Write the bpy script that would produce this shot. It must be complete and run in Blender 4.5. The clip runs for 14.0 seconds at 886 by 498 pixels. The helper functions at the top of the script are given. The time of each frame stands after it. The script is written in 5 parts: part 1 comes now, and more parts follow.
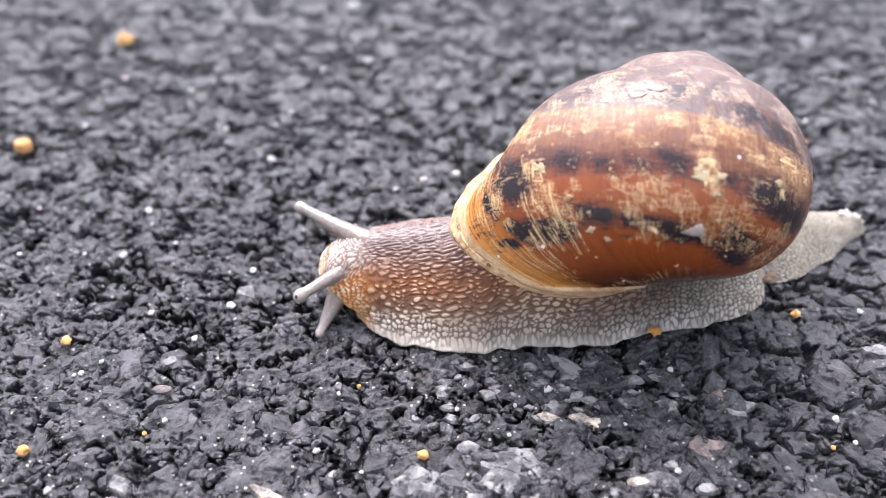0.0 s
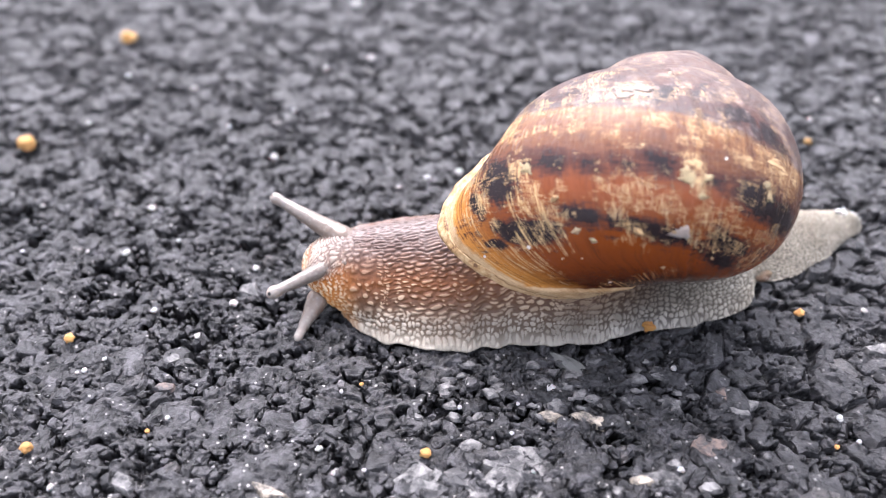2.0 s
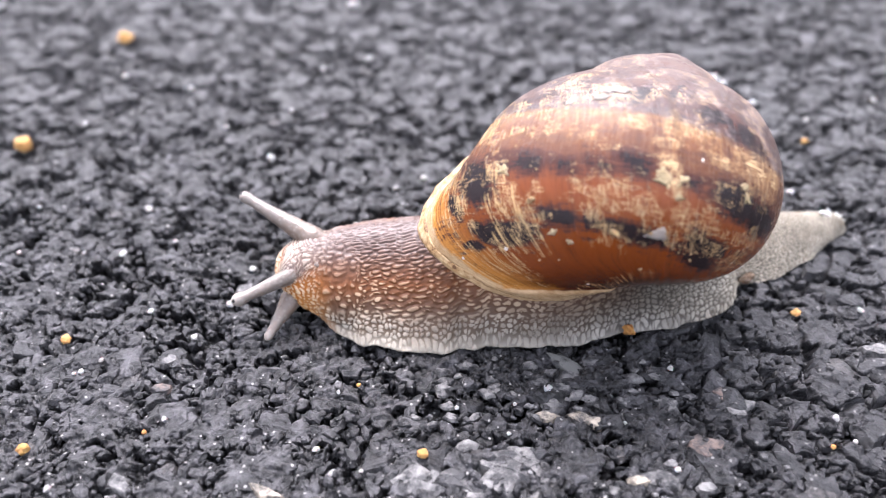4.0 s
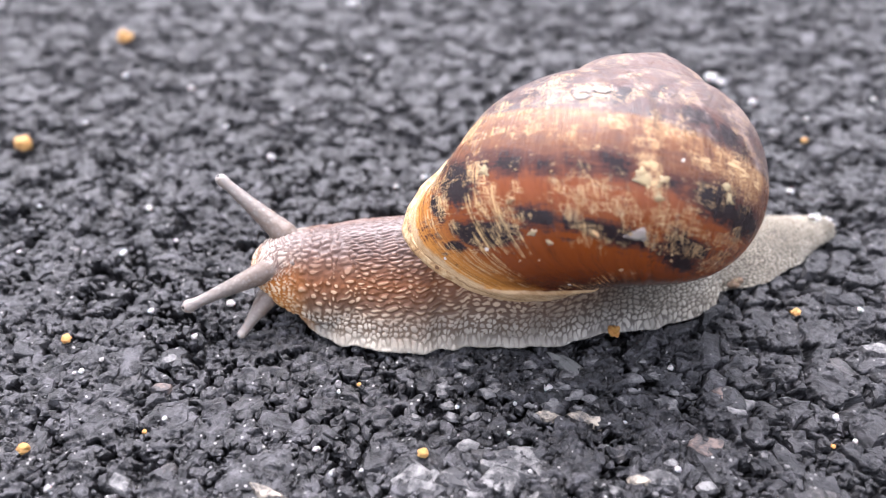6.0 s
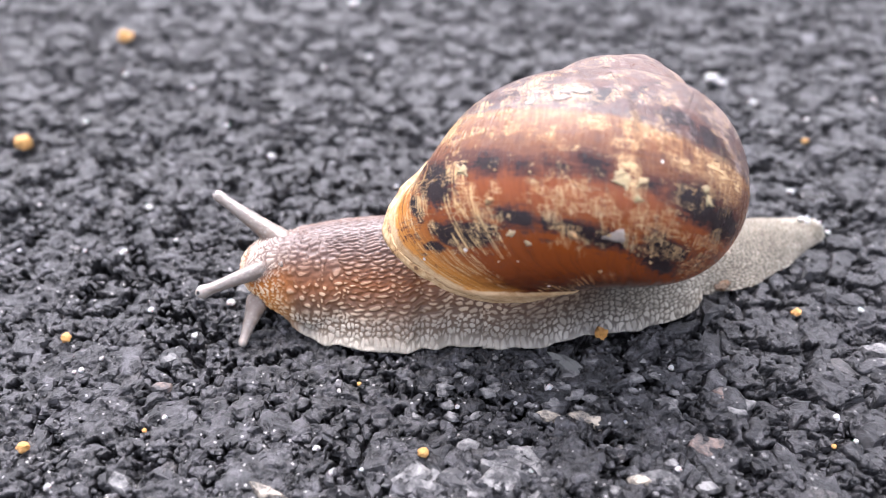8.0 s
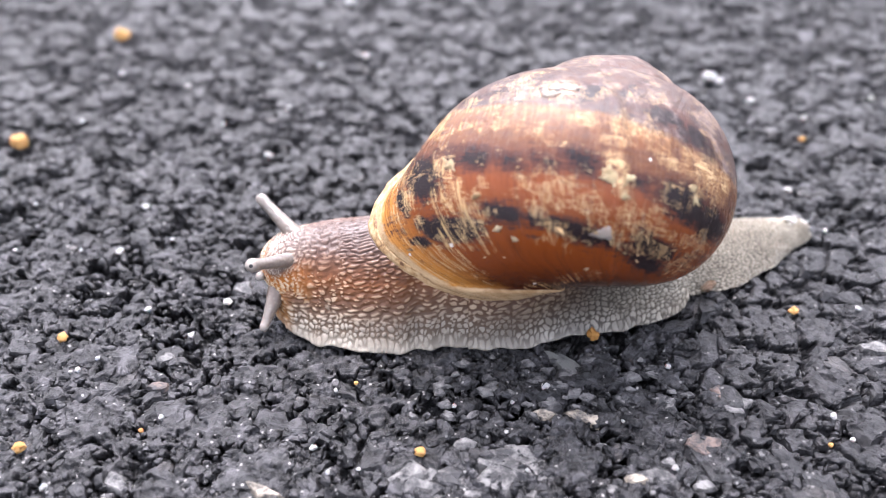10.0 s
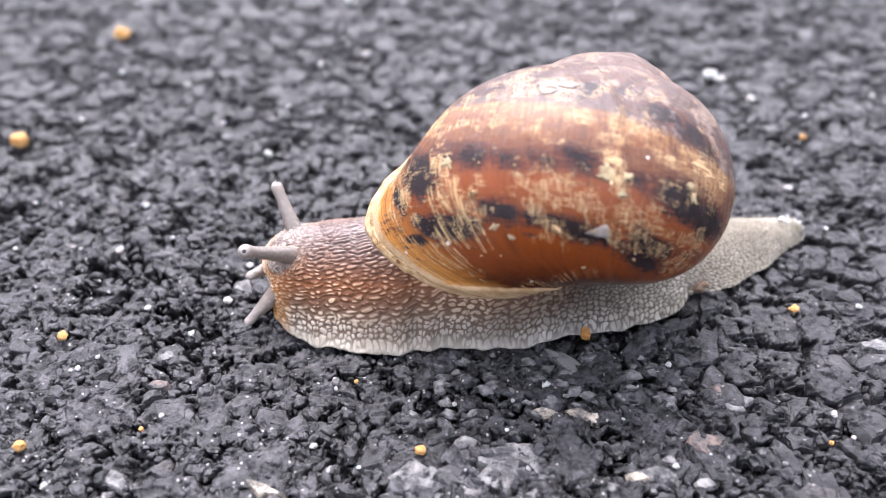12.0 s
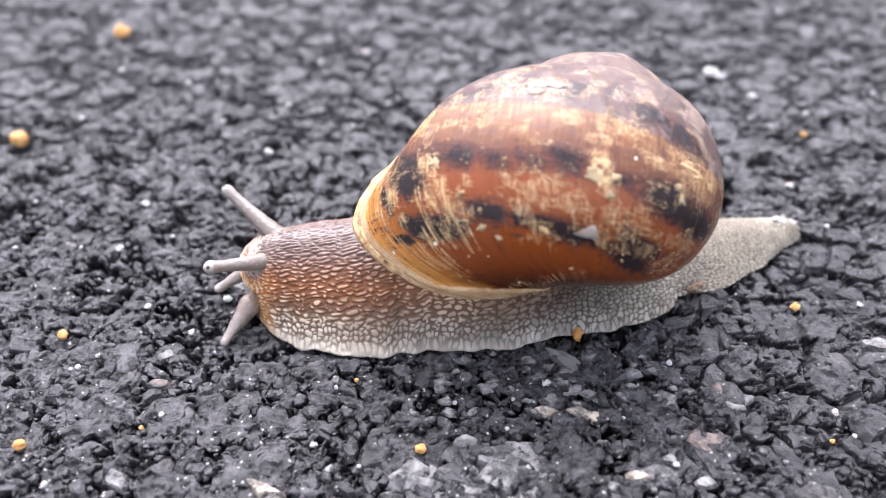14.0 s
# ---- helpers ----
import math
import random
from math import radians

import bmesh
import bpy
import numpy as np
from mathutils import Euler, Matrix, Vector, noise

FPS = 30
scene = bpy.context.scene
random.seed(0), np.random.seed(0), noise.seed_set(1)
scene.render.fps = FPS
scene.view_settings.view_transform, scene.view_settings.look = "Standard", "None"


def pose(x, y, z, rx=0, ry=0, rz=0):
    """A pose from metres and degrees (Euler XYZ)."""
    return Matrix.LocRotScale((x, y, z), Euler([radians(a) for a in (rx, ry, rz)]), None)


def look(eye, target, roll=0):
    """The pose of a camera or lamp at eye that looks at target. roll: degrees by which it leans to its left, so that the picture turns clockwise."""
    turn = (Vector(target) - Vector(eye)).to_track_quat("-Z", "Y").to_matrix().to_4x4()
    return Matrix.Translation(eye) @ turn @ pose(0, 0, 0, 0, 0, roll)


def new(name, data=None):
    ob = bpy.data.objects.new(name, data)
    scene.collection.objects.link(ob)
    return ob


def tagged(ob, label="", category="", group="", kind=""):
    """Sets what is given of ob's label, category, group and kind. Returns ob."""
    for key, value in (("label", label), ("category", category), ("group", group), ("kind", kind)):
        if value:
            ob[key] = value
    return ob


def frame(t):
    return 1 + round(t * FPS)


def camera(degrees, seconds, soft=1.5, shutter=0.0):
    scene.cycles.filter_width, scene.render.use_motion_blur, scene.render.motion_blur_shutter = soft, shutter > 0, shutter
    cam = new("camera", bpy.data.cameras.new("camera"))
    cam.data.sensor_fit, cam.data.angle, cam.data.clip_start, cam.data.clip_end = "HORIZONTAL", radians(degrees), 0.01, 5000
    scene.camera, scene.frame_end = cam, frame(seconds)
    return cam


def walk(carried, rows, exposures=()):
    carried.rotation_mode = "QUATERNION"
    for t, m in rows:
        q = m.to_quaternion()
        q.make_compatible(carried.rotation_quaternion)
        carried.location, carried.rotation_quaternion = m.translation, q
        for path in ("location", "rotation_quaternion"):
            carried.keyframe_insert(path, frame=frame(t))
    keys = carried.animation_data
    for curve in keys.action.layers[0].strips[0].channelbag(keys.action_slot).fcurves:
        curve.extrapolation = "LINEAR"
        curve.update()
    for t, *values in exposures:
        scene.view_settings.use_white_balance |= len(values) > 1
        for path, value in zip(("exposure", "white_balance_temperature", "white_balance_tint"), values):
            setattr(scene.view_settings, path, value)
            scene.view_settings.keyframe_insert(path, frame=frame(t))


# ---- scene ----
cam = camera(58, 14.0, 0.6)
PATH = [
    (0, pose(-0.000000, -0.065100, 0.054600, 50.0131, -0.0000, -0.0000)),
    (0.5, pose(-0.000048, -0.065043, 0.054595, 49.8400, 0.0043, 0.1114)),
    (1, pose(-0.000022, -0.065077, 0.054631, 49.9632, -0.0148, 0.0816)),
    (1.5, pose(0.000078, -0.065091, 0.054618, 49.9779, 0.0543, 0.1490)),
    (2, pose(-0.000032, -0.065062, 0.054501, 49.9120, 0.0360, 0.2194)),
    (2.5, pose(-0.000023, -0.065108, 0.054532, 49.9969, -0.0126, 0.0599)),
    (3, pose(0.000061, -0.065001, 0.054578, 49.8530, 0.0148, 0.0823)),
    (5.5, pose(0.000058, -0.065082, 0.054566, 49.9623, -0.0128, -0.0117)),
    (6, pose(0.000019, -0.065001, 0.054651, 49.7967, -0.0130, 0.0380)),
    (6.5, pose(-0.000004, -0.065115, 0.054544, 49.9707, -0.0616, -0.1226)),
    (7, pose(0.000043, -0.065064, 0.054609, 49.8671, -0.0539, -0.0610)),
    (7.5, pose(-0.000119, -0.065137, 0.054551, 50.0000, -0.1048, 0.0803)),
    (8, pose(-0.000058, -0.065042, 0.054509, 49.8596, -0.1041, 0.0830)),
    (8.2, pose(0.000111, -0.065042, 0.054635, 49.8817, -0.0455, -0.1606)),
    (10.5, pose(0.000082, -0.064883, 0.054500, 49.6775, -0.1181, -0.0387)),
    (11, pose(0.000019, -0.064934, 0.054477, 49.6648, -0.1214, -0.0752)),
    (11.5, pose(0.000024, -0.064891, 0.054400, 49.5665, -0.1079, -0.0068)),
    (12, pose(0.000108, -0.064885, 0.054433, 49.6248, -0.0544, -0.0615)),
    (12.5, pose(0.000192, -0.064828, 0.054532, 49.5012, 0.0028, -0.1076)),
    (13, pose(0.000090, -0.064805, 0.054420, 49.4789, -0.0298, -0.1270)),
    (13.5, pose(0.000273, -0.064727, 0.054429, 49.3923, 0.0756, -0.0104)),
    (14, pose(0.000200, -0.064770, 0.054400, 49.4705, 0.0422, -0.0407)),
]
walk(cam, PATH, exposures=[(0.0, 1.72, 6000, 20), (14.0, 1.74, 6000, 20)])
cam.data.dof.use_dof = True
cam.data.dof.focus_distance = 0.0695
cam.data.dof.aperture_fstop = 20

# world: a bright overcast sky, and a low soft sun behind the veil of cloud
MM = 0.001
world = bpy.data.worlds.new("overcast_sky")
scene.world = world
world.use_nodes = True
wn = world.node_tree
sky = wn.nodes.new("ShaderNodeTexSky")
sky.sky_type = "NISHITA"
sky.sun_disc = False
sky.sun_elevation = radians(64)
sky.sun_rotation = radians(-8)
sky.dust_density = 6.0
sky.air_density = 1.6
wn.nodes["Background"].inputs["Strength"].default_value = 0.165
cloud = wn.nodes.new("ShaderNodeHueSaturation")
cloud.inputs["Saturation"].default_value = 0.3
wn.links.new(sky.outputs[0], cloud.inputs["Color"])
wn.links.new(cloud.outputs[0], wn.nodes["Background"].inputs[0])

sun = new("sun", bpy.data.lights.new("sun", "SUN"))
sun.data.energy = 1.25
sun.data.angle = radians(45)
sun.data.color = (1.0, 0.96, 0.9)
sun.matrix_world = look((-0.11, 0.67, 1.4), (0, 0, 0))


# ---- materials ----
class Nodes:
    """A small helper that adds nodes to a material and wires them."""

    def __init__(self, name):
        self.mat = bpy.data.materials.new(name)
        self.mat.use_nodes = True
        self.tree = self.mat.node_tree
        self.bsdf = self.tree.nodes["Principled BSDF"]

    def put(self, kind, links=(), **values):
        n = self.tree.nodes.new(kind)
        for key, v in values.items():
            setattr(n, key, v)
        for socket, v in dict(links).items():
            self.give(n.inputs[socket], v)
        return n

    def give(self, socket, v):
        if hasattr(v, "is_output"):
            self.tree.links.new(v, socket)
        else:
            socket.default_value = v

    def attr(self, name):
        return self.put("ShaderNodeAttribute", attribute_name=name)

    def coords(self):
        return self.put("ShaderNodeTexCoord").outputs["Object"]

    def noise(self, vector, scale, detail=4.0, rough=0.55, distortion=0.0):
        return self.put("ShaderNodeTexNoise", {"Vector": vector, "Scale": scale, "Detail": detail,
                                               "Roughness": rough, "Distortion": distortion}).outputs["Fac"]

    def ramp(self, fac, *stops):
        n = self.put("ShaderNodeValToRGB", {"Fac": fac})
        e = n.color_ramp.elements
        while len(e) < len(stops):
            e.new(0.5)
        for item, (at, c) in zip(e, stops):
            item.position = at
            item.color = (c, c, c, 1) if isinstance(c, (int, float)) else (*c, 1)
        return n.outputs["Color"]

    def mix(self, fac, a, b, how="MIX"):
        n = self.put("ShaderNodeMix", data_type="RGBA", blend_type=how, clamp_factor=True)
        for i, v in ((0, fac), (6, a), (7, b)):
            if isinstance(v, tuple) and len(v) == 3:
                v = (*v, 1)
            self.give(n.inputs[i], v)
        return n.outputs[2]

    def math(self, how, a, b=0.0):
        n = self.put("ShaderNodeMath", operation=how)
        self.give(n.inputs[0], a)
        self.give(n.inputs[1], b)
        return n.outputs[0]

    def xyz(self, x, y, z=0.0):
        return self.put("ShaderNodeCombineXYZ", {"X": x, "Y": y, "Z": z}).outputs[0]

    def bump(self, height, strength, distance):
        n = self.put("ShaderNodeBump", {"Height": height, "Strength": strength, "Distance": distance})
        self.tree.links.new(n.outputs[0], self.bsdf.inputs["Normal"])

    def set(self, **values):
        for key, v in values.items():
            self.give(self.bsdf.inputs[key.replace("_", " ")], (*v, 1) if isinstance(v, tuple) and "Color" in key else v)
        return self.mat


def asphalt_material(name, per_object=False):
    """Bitumen-coated aggregate: near black, worn grey on the tops, with fine sparkle of mineral dust."""
    n = Nodes(name)
    c = n.coords()
    if per_object:
        rnd = n.put("ShaderNodeObjectInfo").outputs["Random"]
        c = n.put("ShaderNodeNewGeometry").outputs["Position"]
    else:
        rnd = n.put("ShaderNodeNewGeometry").outputs["Random Per Island"]
    stone = n.ramp(rnd, (0.0, (0.005, 0.0047, 0.0051)), (0.5, (0.0155, 0.0146, 0.0158)), (0.85, (0.042, 0.0395, 0.0425)),
                   (0.96, (0.085, 0.080, 0.085)), (1.0, (0.14, 0.125, 0.112)))
    warp = n.put("ShaderNodeVectorMath", {0: c, 1: n.put("ShaderNodeVectorMath", {0: n.put("ShaderNodeTexNoise", {"Vector": c, "Scale": 900.0, "Detail": 3.0}).outputs["Color"], 1: (0.0011, 0.0011, 0.0011)},
                                                  operation="MULTIPLY").outputs[0]}, operation="ADD").outputs[0]
    chip = n.put("ShaderNodeSeparateColor", {"Color": n.put("ShaderNodeTexVoronoi", {"Vector": warp, "Scale": 700.0}).outputs["Color"]})
    shade = n.ramp(chip.outputs[0], (0.0, 0.15), (0.45, 0.46), (0.85, 1.0))
    grain = n.noise(c, 2300.0, 4.0, 0.75)
    worn = n.noise(c, 260.0, 6.0, 0.7)
    col = n.mix(n.ramp(worn, (0.35, 0.0), (0.75, 0.8)), stone, n.mix(0.5, stone, (0.075, 0.073, 0.081)))
    patch = n.noise(c, 800.0, 5.0, 0.65, 0.6)
    col = n.mix(n.ramp(patch, (0.53, 0.0), (0.61, 0.8)), col, (0.078, 0.074, 0.080))
    col = n.mix(n.ramp(patch, (0.40, 0.95), (0.50, 0.0)), col, (0.005, 0.0048, 0.0052))
    col = n.mix(n.ramp(grain, (0.38, 0.9), (0.5, 0.0)), col, (0.006, 0.0058, 0.0063))
    col = n.mix(n.ramp(grain, (0.54, 0.0), (0.68, 0.6)), col, (0.090, 0.085, 0.091))
    col = n.mix(0.85, col, shade, "MULTIPLY")
    fleck = n.put("ShaderNodeTexVoronoi", {"Vector": c, "Scale": 1500.0})
    spark = n.math("LESS_THAN", fleck.outputs["Distance"], 0.2)
    pick = n.math("GREATER_THAN", n.put("ShaderNodeSeparateColor", {"Color": fleck.outputs["Color"]}).outputs[0], 0.74)
    col = n.mix(n.math("MULTIPLY", spark, pick), col, (0.29, 0.28, 0.265))
    # beside the tail the asphalt is darker and less glossy, with less mineral dust
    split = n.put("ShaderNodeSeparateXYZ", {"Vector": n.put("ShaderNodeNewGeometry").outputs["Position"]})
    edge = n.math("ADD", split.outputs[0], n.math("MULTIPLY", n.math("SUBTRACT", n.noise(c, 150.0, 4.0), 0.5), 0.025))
    dark_stretch = n.math("MULTIPLY", n.ramp(n.math("MULTIPLY", edge, 10.0), (0.18, 0.0), (0.27, 1.0), (0.62, 1.0), (0.72, 0.0)), n.ramp(n.math("MULTIPLY", n.math("ADD", split.outputs[1], 0.05), 10.0), (0.02, 0.0), (0.1, 1.0), (0.45, 1.0), (0.6, 0.0)))
    col = n.mix(n.math("MULTIPLY", dark_stretch, 0.75), col, n.mix(0.7, col, (0.011, 0.011, 0.0125)))
    n.bump(n.math("ADD", grain, n.math("ADD", n.math("MULTIPLY", patch, 1.2), worn)), 0.85, 0.0003)
    return n.set(Base_Color=col, Roughness=n.ramp(patch, (0.35, 0.27), (0.62, 0.52)), Specular_IOR_Level=n.math("MULTIPLY", n.ramp(patch, (0.40, 0.42), (0.55, 0.78)), n.math("SUBTRACT", 1.0, n.math("MULTIPLY", dark_stretch, 0.22))))


def skin_material(name):
    """Wet reticulated snail skin: pale raised tubercles between darker furrows."""
    n = Nodes(name)
    cell = n.attr("cell").outputs["Fac"]
    rnd = n.attr("tint").outputs["Fac"]
    flank = n.attr("flank").outputs["Fac"]      # 0 at the hem of the foot, 1 along the back
    fore = n.attr("fore").outputs["Fac"]        # 1 on the head, 0 at the tail
    c = n.coords()
    wide = n.noise(c, 220.0, 4.0)
    fine = n.noise(c, 3000.0, 3.0, 0.7)
    furrow = n.ramp(flank, (0.0, (0.27, 0.245, 0.20)), (0.03, (0.18, 0.155, 0.12)), (0.07, (0.090, 0.064, 0.041)), (0.22, (0.115, 0.060, 0.033)),
                    (0.42, (0.190, 0.066, 0.020)), (0.58, (0.120, 0.052, 0.026)), (0.70, (0.080, 0.042, 0.030)), (0.88, (0.090, 0.060, 0.051)), (0.97, (0.17, 0.13, 0.118)))
    top = n.ramp(flank, (0.0, (0.36, 0.33, 0.27)), (0.12, (0.46, 0.41, 0.33)), (0.24, (0.60, 0.45, 0.30)), (0.42, (0.72, 0.47, 0.29)),
                 (0.62, (0.33, 0.20, 0.135)), (0.72, (0.20, 0.125, 0.095)), (0.88, (0.165, 0.112, 0.095)), (0.97, (0.21, 0.165, 0.15)))
    # rear skin: pale hem, with the shell's shade painted darker towards the back
    hem_shade_furrow = n.ramp(flank, (0.0, (0.26, 0.245, 0.22)), (0.03, (0.10, 0.092, 0.083)), (0.08, (0.040, 0.034, 0.028)), (0.2, (0.021, 0.015, 0.011)))
    hem_shade_top = n.ramp(flank, (0.0, (0.52, 0.49, 0.43)), (0.04, (0.43, 0.405, 0.355)), (0.09, (0.230, 0.212, 0.180)), (0.14, (0.130, 0.112, 0.092)), (0.20, (0.075, 0.062, 0.050)), (0.30, (0.042, 0.034, 0.027)))
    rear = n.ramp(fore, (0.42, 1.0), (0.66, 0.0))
    furrow = n.mix(rear, furrow, hem_shade_furrow)
    top = n.mix(rear, top, hem_shade_top)
    tip = n.ramp(fore, (0.30, 1.0), (0.46, 0.0))
    furrow = n.mix(tip, furrow, (0.10, 0.087, 0.066))
    top = n.mix(tip, top, (0.42, 0.385, 0.31))
    face = n.ramp(fore, (0.90, 0.0), (0.95, 1.0))
    furrow = n.mix(face, furrow, n.ramp(flank, (0.1, (0.46, 0.19, 0.04)), (0.5, (0.42, 0.14, 0.022)), (0.66, (0.16, 0.105, 0.08)), (0.9, (0.17, 0.13, 0.115))))
    top = n.mix(face, top, n.ramp(flank, (0.1, (0.50, 0.30, 0.12)), (0.35, (0.88, 0.76, 0.54)), (0.65, (0.56, 0.48, 0.38)), (0.9, (0.30, 0.25, 0.22))))
    top = n.mix(n.math("MULTIPLY", rnd, 0.45), top, furrow)
    beads = n.math("MAXIMUM", face, n.math("MULTIPLY", n.ramp(flank, (0.16, 0.0), (0.24, 1.0), (0.54, 1.0), (0.66, 0.0)), n.ramp(fore, (0.60, 0.0), (0.74, 1.0))))
    knobs = n.mix(beads, n.ramp(cell, (0.20, 0.0), (0.42, 1.0)), n.ramp(cell, (0.42, 0.0), (0.62, 1.0)))
    knobs = n.mix(face, knobs, n.ramp(cell, (0.26, 0.0), (0.42, 1.0)))
    col = n.mix(n.mix(rear, knobs, n.ramp(cell, (0.12, 0.0), (0.46, 1.0))), furrow, top)
    col = n.mix(n.ramp(wide, (0.38, 0.5), (0.62, 0.0)), col, furrow)
    col = n.mix(n.ramp(fine, (0.35, 0.25), (0.6, 0.0)), col, n.mix(0.5, col, (0.08, 0.05, 0.04)))
    n.bump(fine, 0.3, 0.0001)
    return n.set(Base_Color=col, Roughness=0.36, Subsurface_Weight=0.04, Subsurface_Radius=(0.6, 0.32, 0.2),
                 Subsurface_Scale=0.0009, Specular_IOR_Level=n.mix(rear, (0.30, 0.30, 0.30), (0.10, 0.10, 0.10)), Coat_Weight=0.04, Coat_Roughness=0.25)


def tentacle_material():
    n = Nodes("tentacle_skin")
    along = n.attr("along").outputs["Fac"]
    eye = n.attr("eye").outputs["Fac"]
    c = n.coords()
    spots = n.put("ShaderNodeTexVoronoi", {"Vector": c, "Scale": 2600.0}).outputs["Distance"]
    col = n.ramp(along, (0.0, (0.31, 0.28, 0.245)), (0.10, (0.190, 0.167, 0.147)), (0.30, (0.155, 0.133, 0.114)), (0.46, (0.150, 0.118, 0.094)), (0.66, (0.150, 0.108, 0.080)))
    col = n.mix(n.ramp(spots, (0.1, 0.4), (0.5, 0.0)), col, (0.29, 0.265, 0.235))
    col = n.mix(n.ramp(n.noise(c, 900.0), (0.4, 0.3), (0.6, 0.0)), col, (0.2, 0.155, 0.13))
    col = n.mix(n.ramp(eye, (0.4, 0.0), (0.6, 1.0)), col, (0.015, 0.012, 0.012))
    n.bump(spots, 0.4, 0.0001)
    return n.set(Base_Color=col, Roughness=0.35, Subsurface_Weight=0.35, Subsurface_Radius=(0.6, 0.4, 0.3),
                 Subsurface_Scale=0.001, Coat_Weight=0.3, Coat_Roughness=0.2)


def shell_material():
    """Glossy worn shell: brown spiral bands, smeared dark blotches, tan growth streaks and flaked pale skin."""
    n = Nodes("snail_shell")
    raw = n.attr("turn").outputs["Fac"]
    th = n.attr("growth").outputs["Fac"]
    ph = n.attr("girth").outputs["Fac"]
    dark = n.attr("dark").outputs["Fac"]
    pale = n.attr("pale").outputs["Fac"]
    c = n.coords()

    def along(a, b, detail=6.0, rough=0.7, twist=0.5):
        return n.math("SUBTRACT", n.noise(n.xyz(n.math("MULTIPLY", th, a), n.math("MULTIPLY", ph, b)), 1.0, detail, rough, twist), 0.5)

    def total(*terms):
        out = 0.0
        for k, v in terms:
            out = n.math("ADD", n.math("MULTIPLY", v, k), out)
        return out

    def lines(v, width):
        return n.ramp(n.math("ABSOLUTE", v), (0.0, 1.0), (width, 0.0))

    jag = along(6.0, 13.0, 6.0, 0.65, 0.8)
    streak = along(30.0, 1.6, 6.0, 0.7)
    fine = along(110.0, 5.0, 4.0, 0.7)
    cross = along(9.0, 38.0, 5.0, 0.75)
    mott = n.math("SUBTRACT", n.noise(c, 420.0, 7.0, 0.72), 0.5)
    sand = n.math("SUBTRACT", n.noise(c, 1150.0, 5.0, 0.7), 0.5)
    blot = n.math("SUBTRACT", n.noise(c, 170.0, 5.0, 0.6), 0.5)

    # the bands run along the coil
    def at(p):
        return (p + 1.6) / 3.6

    late = n.math("MAXIMUM", n.math("SUBTRACT", -1.5, raw), 0.0)
    u = n.math("MULTIPLY", n.math("ADD", total((1.0, ph), (0.2, late), (0.16, jag), (0.16, blot), (0.10, streak)), 1.6), 1 / 3.6)
    base = n.ramp(u, (at(-1.6), (0.036, 0.005, 0.001)), (at(-1.25), (0.062, 0.010, 0.001)), (at(-0.98), (0.180, 0.036, 0.003)), (at(-0.75), (0.205, 0.044, 0.004)),
                  (at(-0.5), (0.190, 0.046, 0.008)), (at(-0.28), (0.225, 0.058, 0.015)), (at(-0.05), (0.155, 0.056, 0.028)), (at(0.10), (0.170, 0.066, 0.027)),
                  (at(0.34), (0.160, 0.060, 0.022)), (at(0.49), (0.25, 0.120, 0.045)), (at(0.555), (0.052, 0.040, 0.042)), (at(0.9), (0.056, 0.044, 0.047)), (at(1.4), (0.10, 0.070, 0.064)))
    turn = n.math("ADD", n.math("MULTIPLY", total((1.0, raw), (0.22, jag)), 1 / 6.2832), 1.0)
    near_lip = n.ramp(turn, (0.925, 0.0), (0.975, 1.0))
    base = n.mix(n.math("MULTIPLY", near_lip, 0.9), base, (0.66, 0.28, 0.05))
    grooves = n.math("MULTIPLY", near_lip, n.ramp(n.math("ADD", along(55.0, 0.5), 0.5), (0.38, 1.0), (0.50, 0.0)))
    base = n.mix(n.math("MULTIPLY", grooves, 0.8), base, (0.13, 0.038, 0.008))
    # growth streaks, lighter and darker, cross the bands
    above = n.ramp(u, (at(-0.7), 0.05), (at(0.1), 1.0))
    base = n.mix(n.math("MULTIPLY", above, n.ramp(n.math("ADD", streak, 0.5), (0.57, 0.0), (0.64, 0.32))), base, (0.44, 0.25, 0.10))
    base = n.mix(n.ramp(n.math("ADD", streak, 0.5), (0.36, 0.6), (0.47, 0.0)), base, n.mix(0.6, base, (0.03, 0.012, 0.008)))

    freckle = n.math("MULTIPLY", n.ramp(u, (at(-0.1), 0.0), (at(0.1), 1.0)), n.ramp(n.math("ADD", total((0.9, jag), (0.9, blot), (0.5, streak), (0.4, mott)), 0.5), (0.30, 0.85), (0.56, 0.0)))
    base = n.mix(freckle, base, (0.105, 0.048, 0.030))
    # dark pigment, smeared along the growth lines
    d = total((0.95, dark), (0.9, jag), (0.6, mott), (0.8, streak), (0.6, blot), (0.9, cross), (0.4, fine))
    col = n.mix(n.ramp(d, (0.13, 0.0), (0.34, 0.88)), base, (0.060, 0.020, 0.015))
    deep = n.math("SUBTRACT", d, n.math("MULTIPLY", 0.13, n.math("MULTIPLY", n.ramp(u, (at(-0.22), 0.0), (at(-0.12), 1.0), (at(0.25), 1.0), (at(0.4), 0.0)), n.ramp(n.math("MULTIPLY", raw, -1.0), (0.62, 0.0), (0.75, 1.0)))))
    col = n.mix(n.ramp(deep, (0.34, 0.0), (0.48, 0.97)), col, (0.013, 0.007, 0.008))

    # skin worn to a tan lattice: threads along the growth lines and along the coil
    clean = n.ramp(u, (at(-0.9), 1.0), (at(-0.6), 0.0))
    haze = n.ramp(u, (at(0.52), 0.0), (at(0.57), 1.0))
    tan_zone = n.ramp(u, (at(-0.02), 0.0), (at(0.12), 1.0), (at(0.46), 1.0), (at(0.56), 0.0))
